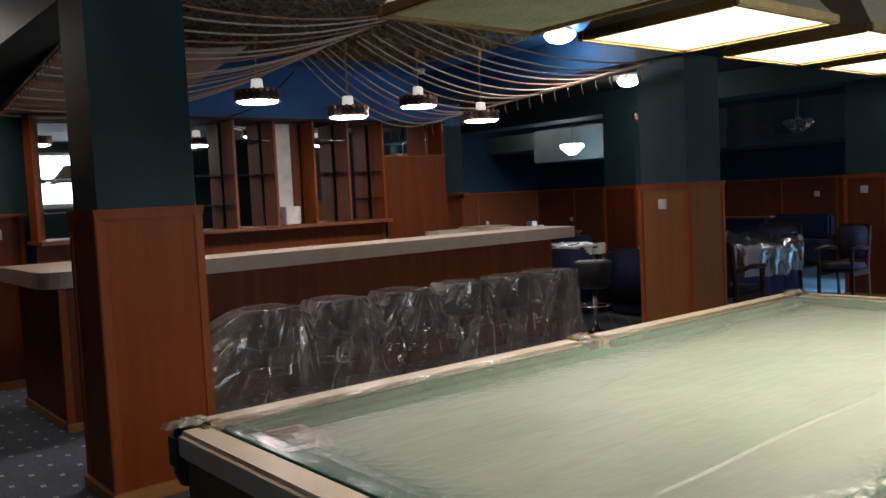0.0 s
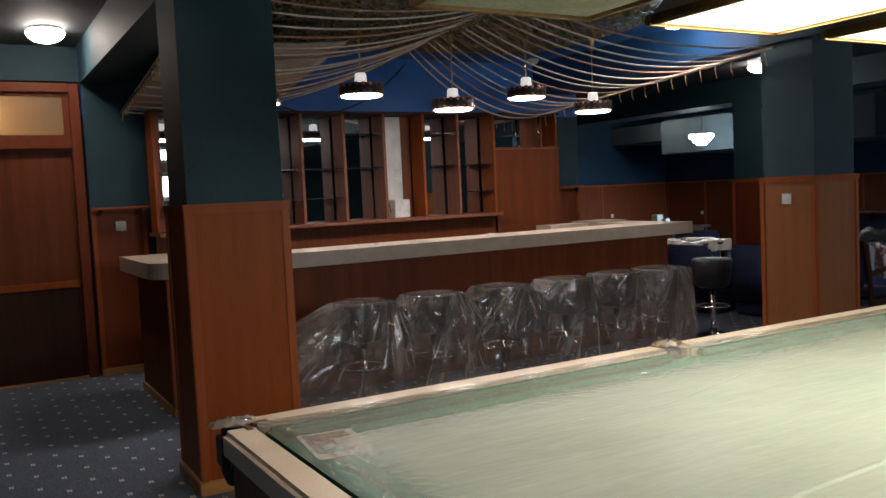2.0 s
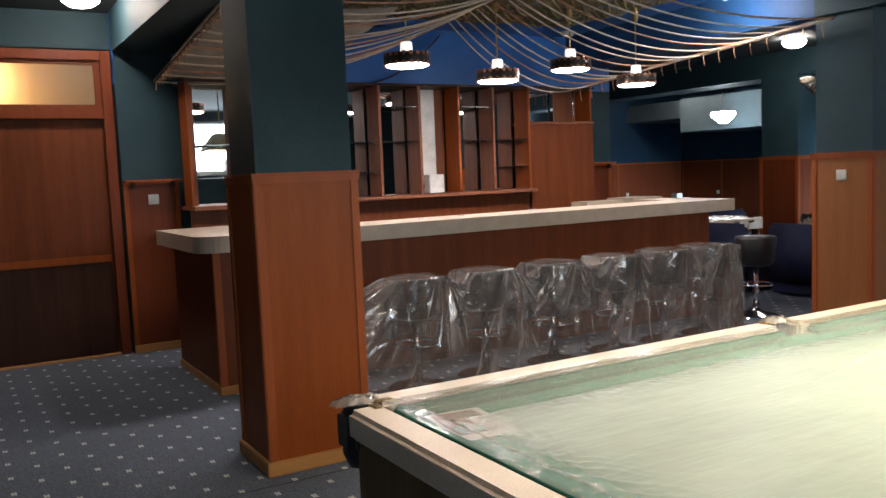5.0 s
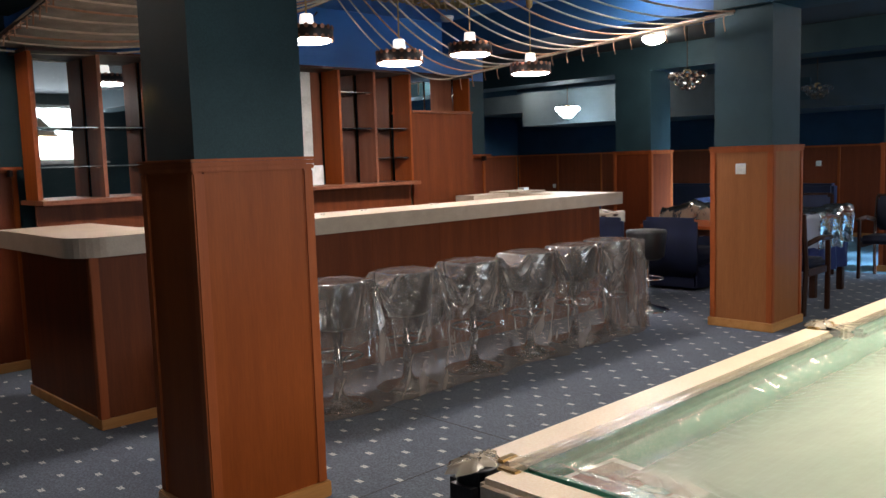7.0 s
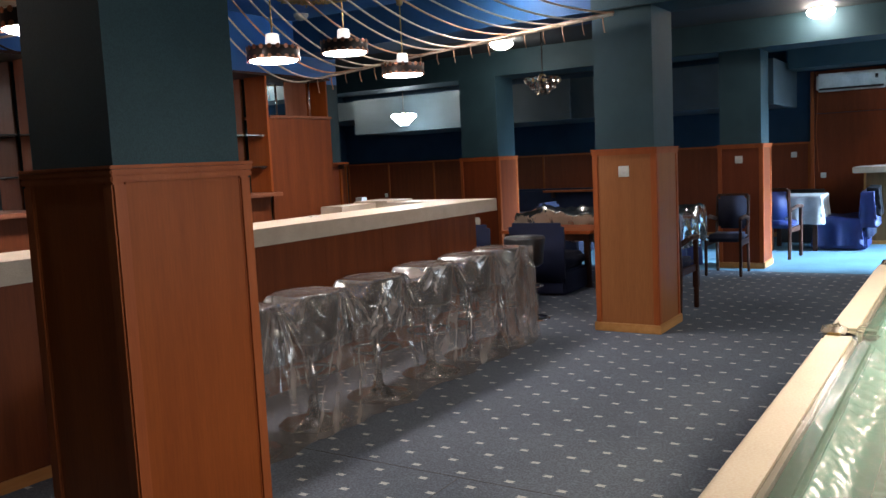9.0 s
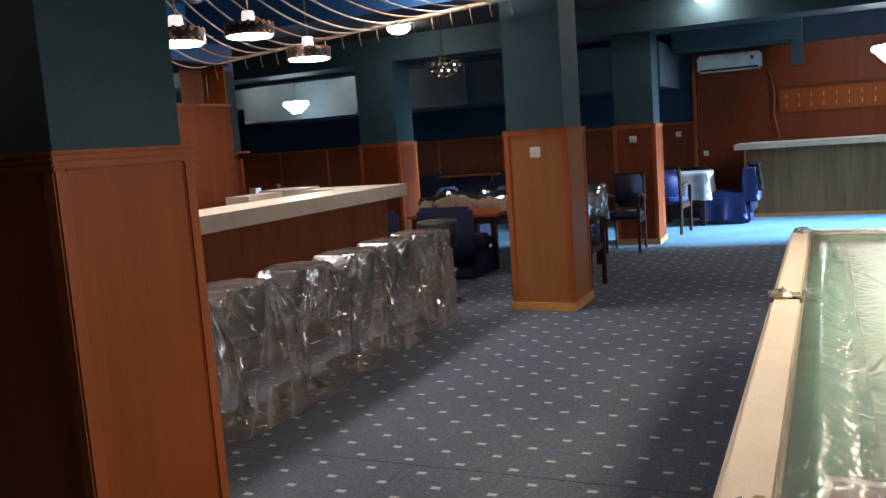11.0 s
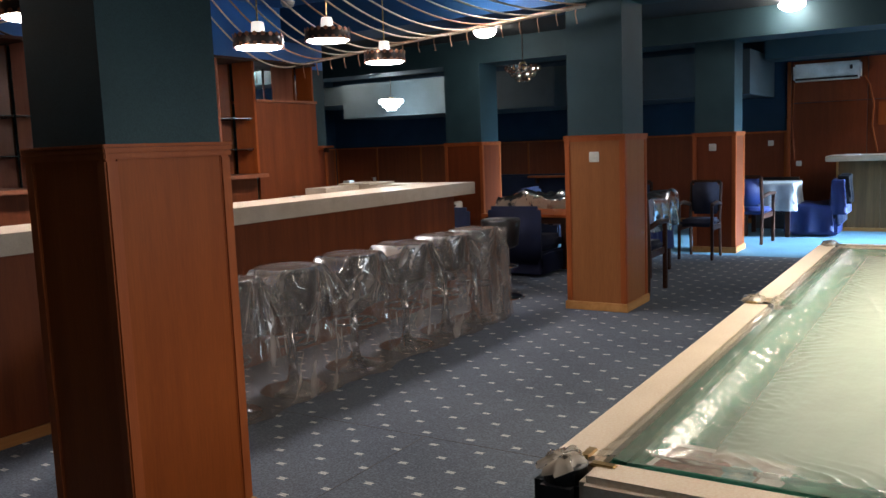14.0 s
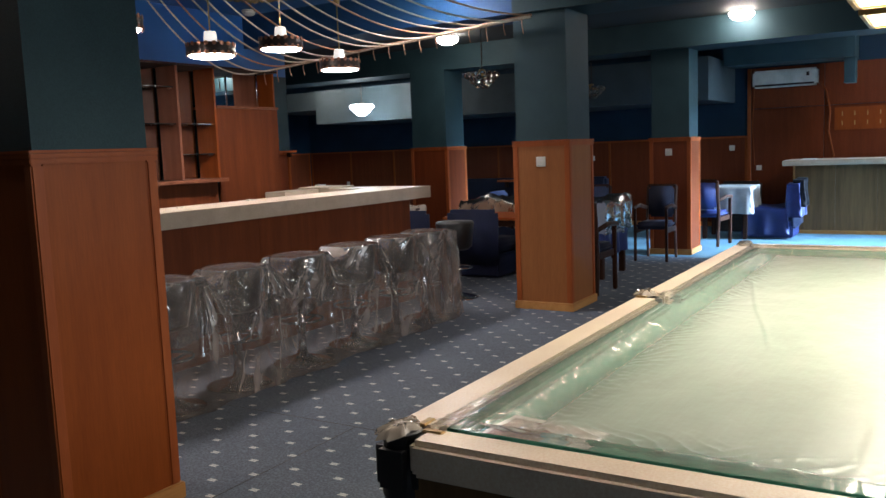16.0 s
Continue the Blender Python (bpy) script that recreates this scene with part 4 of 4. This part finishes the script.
for i in range(25):
    k = 0.3 + 0.7 * i / 24
    line = swag(along(*RIDGE, k), along(*LEFT, k), 0.1 + 0.09 * k, 30)[14:]
    rows.append([bm.verts.new(p + Vector((0, 0, 0.02 + 0.006 * noise.noise(p * 6)))) for p in line])
for a, b in zip(rows, rows[1:]):
    for j in range(len(a) - 1):
        bm.faces.new((a[j], a[j + 1], b[j + 1], b[j]))
cloth = part("cloth", bm, plain("pale_canopy_cloth", (0.34, 0.31, 0.27), 0.9, size=9, grain=180), pale, smooth=True)
cloth.modifiers.new("thickness", "SOLIDIFY").thickness = 0.002
cable = thing("slack_cable", "slack grey cable hanging before the blue wall", "cable")
part("cable", tube(swag((1.4, 3.55, 2.6), (3.1, 3.45, 2.8), 0.4), 0.008, 6), BLACKMETAL, cable, smooth=True)


def net_mesh():
    """A knotted net of diamond meshes, sagging a little."""
    bm = bmesh.new()
    nx, ny = 72, 46
    vs = {}
    for i in range(nx + 1):
        for j in range(ny + 1):
            if (i + j) % 2:
                continue
            x, y = 0.6 + 3.5 * i / nx, 0.6 + 2.2 * j / ny
            z = 2.83 - 0.035 * math.sin(math.pi * j / ny) + 0.02 * noise.noise(Vector((x * 2, y * 2, 0))) + random.uniform(-0.012, 0.012)
            vs[i, j] = Vector((x + random.uniform(-0.01, 0.01), y + random.uniform(-0.01, 0.01), z))
    t = 0.0075
    for (i, j), a in vs.items():
        for b in (vs.get((i + 1, j + 1)), vs.get((i + 1, j - 1))):
            if not b:
                continue
            mid = a.lerp(b, 0.5) - Vector((0, 0, 0.014))
            for p, q in ((a, mid), (mid, b)):
                d = (q - p).normalized()
                s0 = d.cross(Vector((0, 0, 1))).normalized() * t
                u = Vector((0, 0, t))
                r1 = [bm.verts.new(p + o) for o in (s0 - u, -s0 - u, u)]
                r2 = [bm.verts.new(q + o) for o in (s0 - u, -s0 - u, u)]
                for k in range(3):
                    bm.faces.new((r1[k], r1[(k + 1) % 3], r2[(k + 1) % 3], r2[k]))
    return bm


nt = thing("ceiling_net", "dark olive knotted net stretched under the ceiling", "net")
part("netting", net_mesh(), NETTING, nt)
det = thing("smoke_detector", "round white detector on the blue ceiling", "detector", pose(4.6, 3.3, CEIL))
part("base", lathe([(0.07, 0.0), (0.07, -0.02)], 20), WHITE, det)
part("cover", lathe([(0.062, -0.02), (0.055, -0.045), (0.03, -0.055)], 20), WHITE, det, smooth=True)

# ---- stools under plastic ----


def stool(x, y, label, turn=0):
    s = thing("bar_stool", label, "bar stool", pose(x, y, 0, 0, 0, turn), group="stools along the bar")
    part("base", lathe([(0.205, 0), (0.205, 0.008), (0.17, 0.022), (0.09, 0.04), (0.04, 0.06), (0.03, 0.09)], 28), CHROME, s, "chrome disc base", True)
    part("column", lathe([(0.03, 0.06), (0.03, 0.3), (0.024, 0.31), (0.024, 0.5)], 16), CHROME, s, "chrome column", True)
    part("foot_ring", tube([(0.15 * math.cos(a * math.pi / 12), 0.15 * math.sin(a * math.pi / 12), 0.3) for a in range(25)], 0.009, 6), CHROME, s, "chrome foot ring", True)
    part("ring_bracket", tube([(-0.15, 0, 0.3), (-0.03, 0, 0.27), (0.03, 0, 0.27), (0.15, 0, 0.3)], 0.008, 6), CHROME, s)
    part("seat", lathe([(0.12, 0.47), (0.16, 0.5), (0.17, 0.62), (0.185, 0.72), (0.175, 0.74), (0.03, 0.745)], 28), BLACK, s, "black padded tub seat", True)
    return s


STOOLS = [1.4, 1.95, 2.56, 3.16, 3.7, 4.16]
for x in STOOLS:
    stool(x, 1.06, "black padded bar stool on chrome base under plastic")
stool(5.1, 1.3, "black padded bar stool with chrome foot ring", 30)


def stool_sheet():
    """Thin sheet over the row of stools: flat on each seat, swagged between them, folds running from the seat rims to the floor."""
    bm = bmesh.new()
    nx, nv, seat = 540, 120, 0.19
    x_left, x_right, mid = 0.72, 4.4, 1.06
    folds = bm.loops.layers.uv.new("folds")
    where, rows = {}, []
    # folds spring from both shoulders of each seat: (x, lean, strength, length)
    springs = []
    for n, c in enumerate(STOOLS):
        for q, lean in enumerate((-0.12, 0.22, 0.5, 0.8, 1.1)):
            springs.append((c + 0.15, lean + 0.1 * math.sin(n * 2.3 + q), 0.03 - 0.003 * q + 0.007 * math.sin(n + 2 * q), 0.95 - 0.1 * q))
        for q, lean in enumerate((0.1, -0.3, -0.72)):
            springs.append((c - 0.155, lean + 0.12 * math.sin(n * 1.7 + 3 * q), 0.02 - 0.003 * q, 0.6))
    for i in range(nx + 1):
        x = x_left + (x_right - x_left) * i / nx
        c = min(STOOLS, key=lambda q: abs(q - x))
        d = x - c
        right = next((q for q in STOOLS if q > x), None)
        left = next((q for q in reversed(STOOLS) if q <= x), None)
        if abs(d) <= seat:
            top, u, gap = 0.752, 0.0, 0.0
        elif left is None:
            u, gap = min(1, (right - seat - x) / 0.5), 0.5
            top = 0.752 - 0.26 * u ** 1.2
        elif right is None:
            u, gap, top = 0.0, 0.0, 0.752 - 0.5 * (x - left - seat)
        else:
            gap = right - left - 2 * seat
            u = (x - left - seat) / gap
            top = 0.752 - (0.02 + 0.24 * gap) * 4 * u * (1 - u) * (1.15 - 0.3 * u)
        half = math.sqrt(max(0, seat * seat - d * d)) if abs(d) < seat else 0.0
        half = max(half, 0.125 + 0.015 * math.sin(9 * x))
        hem = 0.85 - 0.02 * math.cos(min(1, abs(d) / 0.28) * math.pi) + 0.03 * noise.noise(Vector((x * 2.3, 0, 4)))
        row = []
        for j in range(nv + 1):
            v = j / nv
            if v < 0.14:
                k = v / 0.14
                y, z, s = mid + half + 0.06 * (1 - k) ** 1.5, 0.4 * top + 0.6 * top * k, 0
            elif v < 0.28:
                k = (v - 0.14) / 0.14
                y, z, s = mid + half - 2 * half * k, top - (0.0 if abs(d) < seat else 0.02 * math.sin(math.pi * k)), 0
            else:
                k = (v - 0.28) / 0.72
                s = top * k
                ease = 1 - (1 - min(1, (1.25 + 2.2 * min(1, max(0, abs(d) - 0.1) / 0.12)) * k)) ** 1.7
                y = mid - half + (hem - mid + half) * ease - 0.045 * k ** 3
                z = top + (0.008 + 0.02 * abs(noise.noise(Vector((x * 4, 0, 9)))) - top) * k
                push = 0.0
                for xs, lean, strength, length in springs:
                    off = x - xs
                    if -0.75 < off < 0.75:
                        phi = math.atan2(off, s + 0.04) - lean
                        if abs(phi) < 0.3:
                            push += strength * math.exp(-(phi / 0.055) ** 2) * min(1, s / 0.15) * math.exp(-s / length)
                if gap and left is not None:
                    # slack arcs slung between neighbouring seats
                    for lift, depth in ((0.03, 0.05), (0.07, 0.11), (0.12, 0.2)):
                        arc_s = lift + depth * 4 * u * (1 - u) - (0.752 - top)
                        push += 0.007 * math.exp(-((s - arc_s) / 0.012) ** 2)
                elif gap:
                    for lift in (0.05, 0.13, 0.22, 0.33):
                        push += 0.016 * u * math.exp(-((s - lift - 0.06 * noise.noise(Vector((x * 3, lift * 9, 2)))) / 0.018) ** 2)
                y -= push + 0.01 * k * noise.noise(Vector((x * 3.5, k * 2, 11)))
            z += 0.0012 * noise.noise(Vector((x * 16, v * 13, 3)))
            y += 0.0015 * noise.noise(Vector((x * 12 + 5 * v, v * 10 - 3 * x, 5)))
            row.append(bm.verts.new((x + 0.008 * noise.noise(Vector((x * 7, v * 5, 8))), y, max(z, 0.008))))
            down = max(0, v - 0.28) / 0.72
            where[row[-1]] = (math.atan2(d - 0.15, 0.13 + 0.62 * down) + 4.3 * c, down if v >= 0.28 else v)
        rows.append(row)
    for a, b in zip(rows, rows[1:]):
        for j in range(nv):
            f = bm.faces.new((a[j], b[j], b[j + 1], a[j + 1]))
            for q in f.loops:
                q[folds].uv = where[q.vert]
    return bm


c = thing("stool_cover", "clear plastic dust sheet draped over the bar stools", "plastic sheet")
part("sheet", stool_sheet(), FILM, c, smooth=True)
bm = bmesh.new()
rows = [[bm.verts.new((4.365 + 0.02 * k + 0.018 * k * math.sin(u * 26 + 2 * k), 0.86 + 0.42 * u - 0.01, (0.745 - 0.735 * k) * (1 - 0.12 * u * k))) for k in [q / 20 for q in range(21)]] for u in [q / 30 for q in range(31)]]
for a, b in zip(rows, rows[1:]):
    for j in range(20):
        bm.faces.new((a[j], b[j], b[j + 1], a[j + 1]))
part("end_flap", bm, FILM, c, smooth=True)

# ---- seating and tables further in ----


def arm_chair(x, y, turn, label, wide=1.0, cover=None):
    """Dark wooden armchair with padded seat and back; it faces +y at turn 0."""
    c = thing("armchair", label, "chair", pose(x, y, 0, 0, 0, turn) @ Matrix.Diagonal((wide, 1, 1, 1)), group="wooden armchairs")
    cover = cover or NAVY
    for sx in (-1, 1):
        part("front_leg", boxes((sx * 0.25 - 0.02, sx * 0.25 + 0.02, 0.19, 0.23, 0, 0.64), bevel=0.006), DARKWOOD, c)
        part("back_leg", tube([(sx * 0.23, -0.24, 0), (sx * 0.23, -0.2, 0.42), (sx * 0.23, -0.27, 0.88)], 0.022, 6), DARKWOOD, c)
        part("arm", tube([(sx * 0.24, -0.22, 0.62), (sx * 0.26, 0.0, 0.66), (sx * 0.26, 0.24, 0.645)], 0.024, 8), DARKWOOD, c, smooth=True)
        part("side_rail", boxes((sx * 0.24 - 0.012, sx * 0.24 + 0.012, -0.2, 0.19, 0.34, 0.4)), DARKWOOD, c)
    part("seat", boxes((-0.235, 0.235, -0.2, 0.24, 0.385, 0.47), bevel=0.03), cover, c, "blue upholstered seat", True)
    part("backrest", boxes((-0.21, 0.21, -0.27, -0.2, 0.5, 0.88), bevel=0.03), cover, c, "blue upholstered back", True)
    part("top_rail", boxes((-0.23, 0.23, -0.285, -0.255, 0.86, 0.905), bevel=0.01), DARKWOOD, c)
    return c


def lounge_chair(x, y, turn, label, mat):
    """Low tub chair with a skirted base."""
    c = thing("lounge_chair", label, "armchair", pose(x, y, 0, 0, 0, turn), group="low upholstered chairs")
    part("base_skirt", boxes((-0.3, 0.3, -0.3, 0.3, 0.02, 0.26), bevel=0.02), mat, c, "cloth skirt")
    part("seat", boxes((-0.29, 0.29, -0.24, 0.31, 0.262, 0.42), bevel=0.04), NAVY, c, smooth=True)
    part("backrest", boxes((-0.31, 0.31, -0.36, -0.24, 0.15, 0.76), bevel=0.04), DEEPBLUE if mat != BLACK else BLACK, c, smooth=True)
    return c


def low_table(name, x, y, w, d, h, label, mat=None, turn=0):
    t = thing(name, label, "table", pose(x, y, 0, 0, 0, turn))
    part("tabletop", boxes((-w / 2, w / 2, -d / 2, d / 2, h - 0.035, h), bevel=0.006), mat or WOOD_Y, t)
    part("apron", boxes((-w / 2 + 0.06, w / 2 - 0.06, -d / 2 + 0.06, d / 2 - 0.06, h - 0.11, h - 0.036)), DARKWOOD, t)
    for sx in (-1, 1):
        for sy in (-1, 1):
            lx, ly = sx * (w / 2 - 0.07), sy * (d / 2 - 0.07)
            part("leg", boxes((lx - 0.03, lx + 0.03, ly - 0.03, ly + 0.03, 0, h - 0.037), bevel=0.005), DARKWOOD, t)
    return t


def crumpled(x0, x1, y0, y1, z, drop, amp, seed, nx=60, ny=50):
    """A sheet lying over a table or seat, hanging at the rim."""
    bm = bmesh.new()
    rows = []
    for i in range(nx + 1):
        row = []
        for j in range(ny + 1):
            u, v = -0.25 + 1.5 * i / nx, -0.25 + 1.5 * j / ny
            x, y = x0 + (x1 - x0) * min(1, max(0, u)), y0 + (y1 - y0) * min(1, max(0, v))
            out = max(0, -u, u - 1) + max(0, -v, v - 1)
            fold = 0.05 * math.sin((x + y) * 24 + seed) * min(1, out * 5)
            x += (0.05 * out + fold * 0.6) * (1 if u > 1 else -1 if u < 0 else 0)
            y += (0.05 * out + fold * 0.6) * (1 if v > 1 else -1 if v < 0 else 0)
            zz = z + amp * (0.6 + noise.noise(Vector((x * 5, y * 5, seed)))) * (1 if out == 0 else 0.4) - drop * min(1, out / 0.25)
            row.append(bm.verts.new((x, y, zz + 0.14 * amp * noise.noise(Vector((x * 15, y * 15, seed))))))
        rows.append(row)
    for a, b in zip(rows, rows[1:]):
        for j in range(ny):
            bm.faces.new((a[j], b[j], b[j + 1], a[j + 1]))
    return bm


# seating group beyond the end of the bar
low_table("lounge_table", 7.25, 1.95, 0.8, 1.1, 0.62, "low cherry topped table with dark legs")
lounge_chair(6.55, 1.75, -90, "navy low chair with deep blue skirt", DEEPBLUE)
lounge_chair(6.35, 2.5, -90, "navy low chair with dark skirt", NAVY)
low_table("lounge_table", 8.1, 2.0, 0.7, 1.5, 0.68, "dark table under crumpled plastic sheeting")
t = thing("dust_sheet", "crumpled clear plastic sheet over a table", "plastic sheet")
part("sheet", crumpled(7.7, 8.46, 1.2, 2.75, 0.695, 0.3, 0.11, 3), DUSTY_FILM, t, smooth=True)
bench = thing("wall_bench", "navy upholstered bench along the panelling", "bench")
part("seat", boxes((11.8, 12.35, 2.4, 5.6, 0.1, 0.45), bevel=0.03), NAVY, bench)
part("backrest", boxes((12.2, 12.4, 2.4, 5.6, 0.455, 0.86), bevel=0.04), NAVY, bench)
sh = thing("wall_shelf", "cherry wall shelf fixed to the panelling", "shelf")
part("board", boxes((12.05, 12.41, 3.35, 4.45, 0.8, 0.835), bevel=0.004), TRIM, sh)
for y in (3.5, 4.3):
    part("bracket", boxes((12.1, 12.41, y - 0.015, y + 0.015, 0.7, 0.799)), DARKWOOD, sh)
lounge_chair(9.8, 3.0, 180, "navy low chair with dark skirt", NAVY)
# tables in the corner behind the bar end
low_table("lounge_table", 7.0, 3.5, 0.9, 0.8, 0.7, "dark table with a plastic covered top", DARKWOOD)
t = thing("dust_sheet", "crumpled clear plastic sheet over a table", "plastic sheet")
part("sheet", crumpled(6.55, 7.45, 3.1, 3.9, 0.705, 0.12, 0.03, 8), DUSTY_FILM, t, smooth=True)
lounge_chair(6.3, 3.4, -90, "navy low chair with dark skirt", NAVY)
lounge_chair(7.9, 4.2, 120, "navy low chair with dark skirt", NAVY)
low_table("lounge_table", 9.6, 6.4, 0.9, 1.2, 0.72, "dark table in the far corner", DARKWOOD)
for x, y, s in ((9.4, 6.2, 0.1), (9.7, 6.7, 0.14)):
    bx = thing("carton", "small white carton on a table", "box")
    part("body", boxes((x, x + s, y, y + s, 0.72, 0.72 + s * 1.3), bevel=0.004), WHITE, bx)

# group between the pillars
arm_chair(5.86, 0.31, -90, "dark wooden armchair with navy seat beside pillar")
low_table("dining_table", 6.9, 0.72, 0.8, 0.8, 0.72, "dark table under plastic and blue cloth", DARKWOOD)
t = thing("blue_cloth", "royal blue cloth hanging over the table side", "cloth")
part("cloth", crumpled(6.52, 7.28, 0.33, 1.11, 0.73, 0.48, 0.02, 5), BLUECLOTH, t, smooth=True)
t = thing("dust_sheet", "crumpled clear plastic sheet over a blue cloth", "plastic sheet")
part("sheet", crumpled(6.48, 7.32, 0.29, 1.15, 0.76, 0.3, 0.09, 11), CLOTH_FILM, t, smooth=True)
arm_chair(8.24, 0.31, 90, "dark wooden armchair with navy seat before pillar", 0.76)
arm_chair(8.3, 1.15, 110, "dark wooden armchair with navy seat and back")
# daylit group beyond the last pillar
arm_chair(9.86, 0.1, -95, "wooden armchair with blue seat in daylight", 1.0, BLUECLOTH)
low_table("dining_table", 10.85, 0.02, 0.68, 0.7, 0.74, "square dining table under white cloth", DARKWOOD)
t = thing("tablecloth", "white cloth hanging over the dining table", "tablecloth")
part("cloth", crumpled(10.49, 11.21, -0.35, 0.39, 0.745, 0.38, 0.004, 2), WHITECLOTH, t, smooth=True)
lounge_chair(10.95, -0.58, 0, "blue cloth covered chair with dark jacket", BLUECLOTH)
t = thing("blue_cloth", "royal blue cloth draped over a chair seat", "cloth")
part("cloth", crumpled(10.63, 11.27, -0.8, -0.25, 0.43, 0.37, 0.03, 4), BLUECLOTH, t, smooth=True)
t = thing("blue_cloth", "royal blue cloth over a chair back", "cloth")
part("cloth", crumpled(10.62, 11.28, -0.96, -0.8, 0.77, 0.46, 0.02, 9), BLUECLOTH, t, smooth=True)
t = thing("jacket", "dark jacket hanging over a chair back", "jacket")
part("cloth", crumpled(10.74, 11.2, -1.0, -0.86, 0.81, 0.36, 0.03, 6), JACKET, t, smooth=True)
lounge_chair(11.75, 0.1, 90, "black low chair behind the dining table", BLACK)

# ---- far counter ----
fc = thing("far_counter", "walnut fronted serving counter", "counter")
ys = [-6.2 + 0.542 * i for i in range(11)]
for a, b in zip(ys, ys[1:]):
    part("front_panel", boxes((11.5, 11.522, a + 0.002, b - 0.002, 0.05, 1.0)), COUNTERWOOD, fc)
part("end_panel", boxes((11.524, 12.2, -0.80, -0.778, 0.05, 1.0)), OAK, fc)
part("corner_strip", boxes((11.49, 11.515, -0.776, -0.75, 0, 1.0)), OAK, fc)
part("carcass", boxes((11.53, 12.2, -6.2, -0.81, 0, 0.99)), DARKWOOD, fc)
part("skirting", boxes((11.485, 11.5, -6.2, -0.777, 0, 0.05)), SKIRT, fc, "pale wooden skirting")
part("worktop", boxes((11.36, 12.25, -6.3, -0.62, 1.001, 1.08), bevel=0.006), STONE, fc, "pale grey worktop")
t = thing("paper_stack", "loose white papers on the far counter", "paper")
part("sheets", boxes((11.5, 11.75, -1.05, -0.85, 1.081, 1.095), bevel=0.002), WHITE, t)
ac = thing("air_conditioner", "white wall-mounted split air conditioner", "air conditioner")
part("casing", boxes((12.2, 12.42, -0.97, -0.03, 2.2, 2.46), bevel=0.03), WHITE, ac)
part("outlet_slot", boxes((12.194, 12.2, -0.93, -0.07, 2.215, 2.245)), BLACKMETAL, ac)
part("display", boxes((12.195, 12.2, -0.86, -0.82, 2.34, 2.4)), BLACKMETAL, ac)
part("pipe", tube([(12.4, -1.0, 2.24), (12.38, -1.08, 2.1), (12.37, -1.14, 1.8), (12.37, -1.12, 1.5), (12.38, -1.2, 1.1)], 0.012, 8), TRIM, ac, "tan pipe trunking", True)
part("cable", tube([(12.4, -0.03, 2.2), (12.4, 0.0, 1.6), (12.4, -0.04, 1.0)], 0.006, 6), TRIM, ac)
rack = thing("cue_rack", "wooden wall rack with rows of small hooks", "rack")
part("board", boxes((12.38, 12.418, -5.2, -1.2, 1.5, 1.84), bevel=0.005), WOOD, rack)
for i in range(22):
    for z in (1.57, 1.71):
        part("hook", boxes((12.36, 12.379, -1.314 - i * 0.172, -1.302 - i * 0.172, z, z + 0.065), bevel=0.003), GOLD, rack)

# ---- windows behind the walk ----


def window(name, x0, x1, z0, z1):
    w = thing(name, "daylit window with white frame and sheer curtain", "window", kind="structure")
    y = SOUTH_Y
    part("frame", boxes((x0, x1, y - 0.16, y - 0.1, z0, z0 + 0.06), (x0, x1, y - 0.16, y - 0.1, z1 - 0.06, z1), (x0, x0 + 0.06, y - 0.16, y - 0.1, z0 + 0.06, z1 - 0.06), (x1 - 0.06, x1, y - 0.16, y - 0.1, z0 + 0.06, z1 - 0.06), ((x0 + x1) / 2 - 0.03, (x0 + x1) / 2 + 0.03, y - 0.16, y - 0.1, z0 + 0.06, z1 - 0.06)), WHITE, w, "white window frame")
    for a, b in ((x0 + 0.06, (x0 + x1) / 2 - 0.03), ((x0 + x1) / 2 + 0.03, x1 - 0.06)):
        pane = part("pane", boxes((a, b, y - 0.135, y - 0.13, z0 + 0.06, z1 - 0.06)), CLEAR, w, "clear glass pane")
        pane.visible_shadow = False
    part("sill", boxes((x0 - 0.05, x1 + 0.05, y - 0.1, y + 0.08, z0 - 0.03, z0), bevel=0.006), WHITE, w)
    return w


window("window_1", *W1)
window("window_2", *W2)
# unseen window, added only to hold the fill light
window("added_window_3", *W3_ADDED)
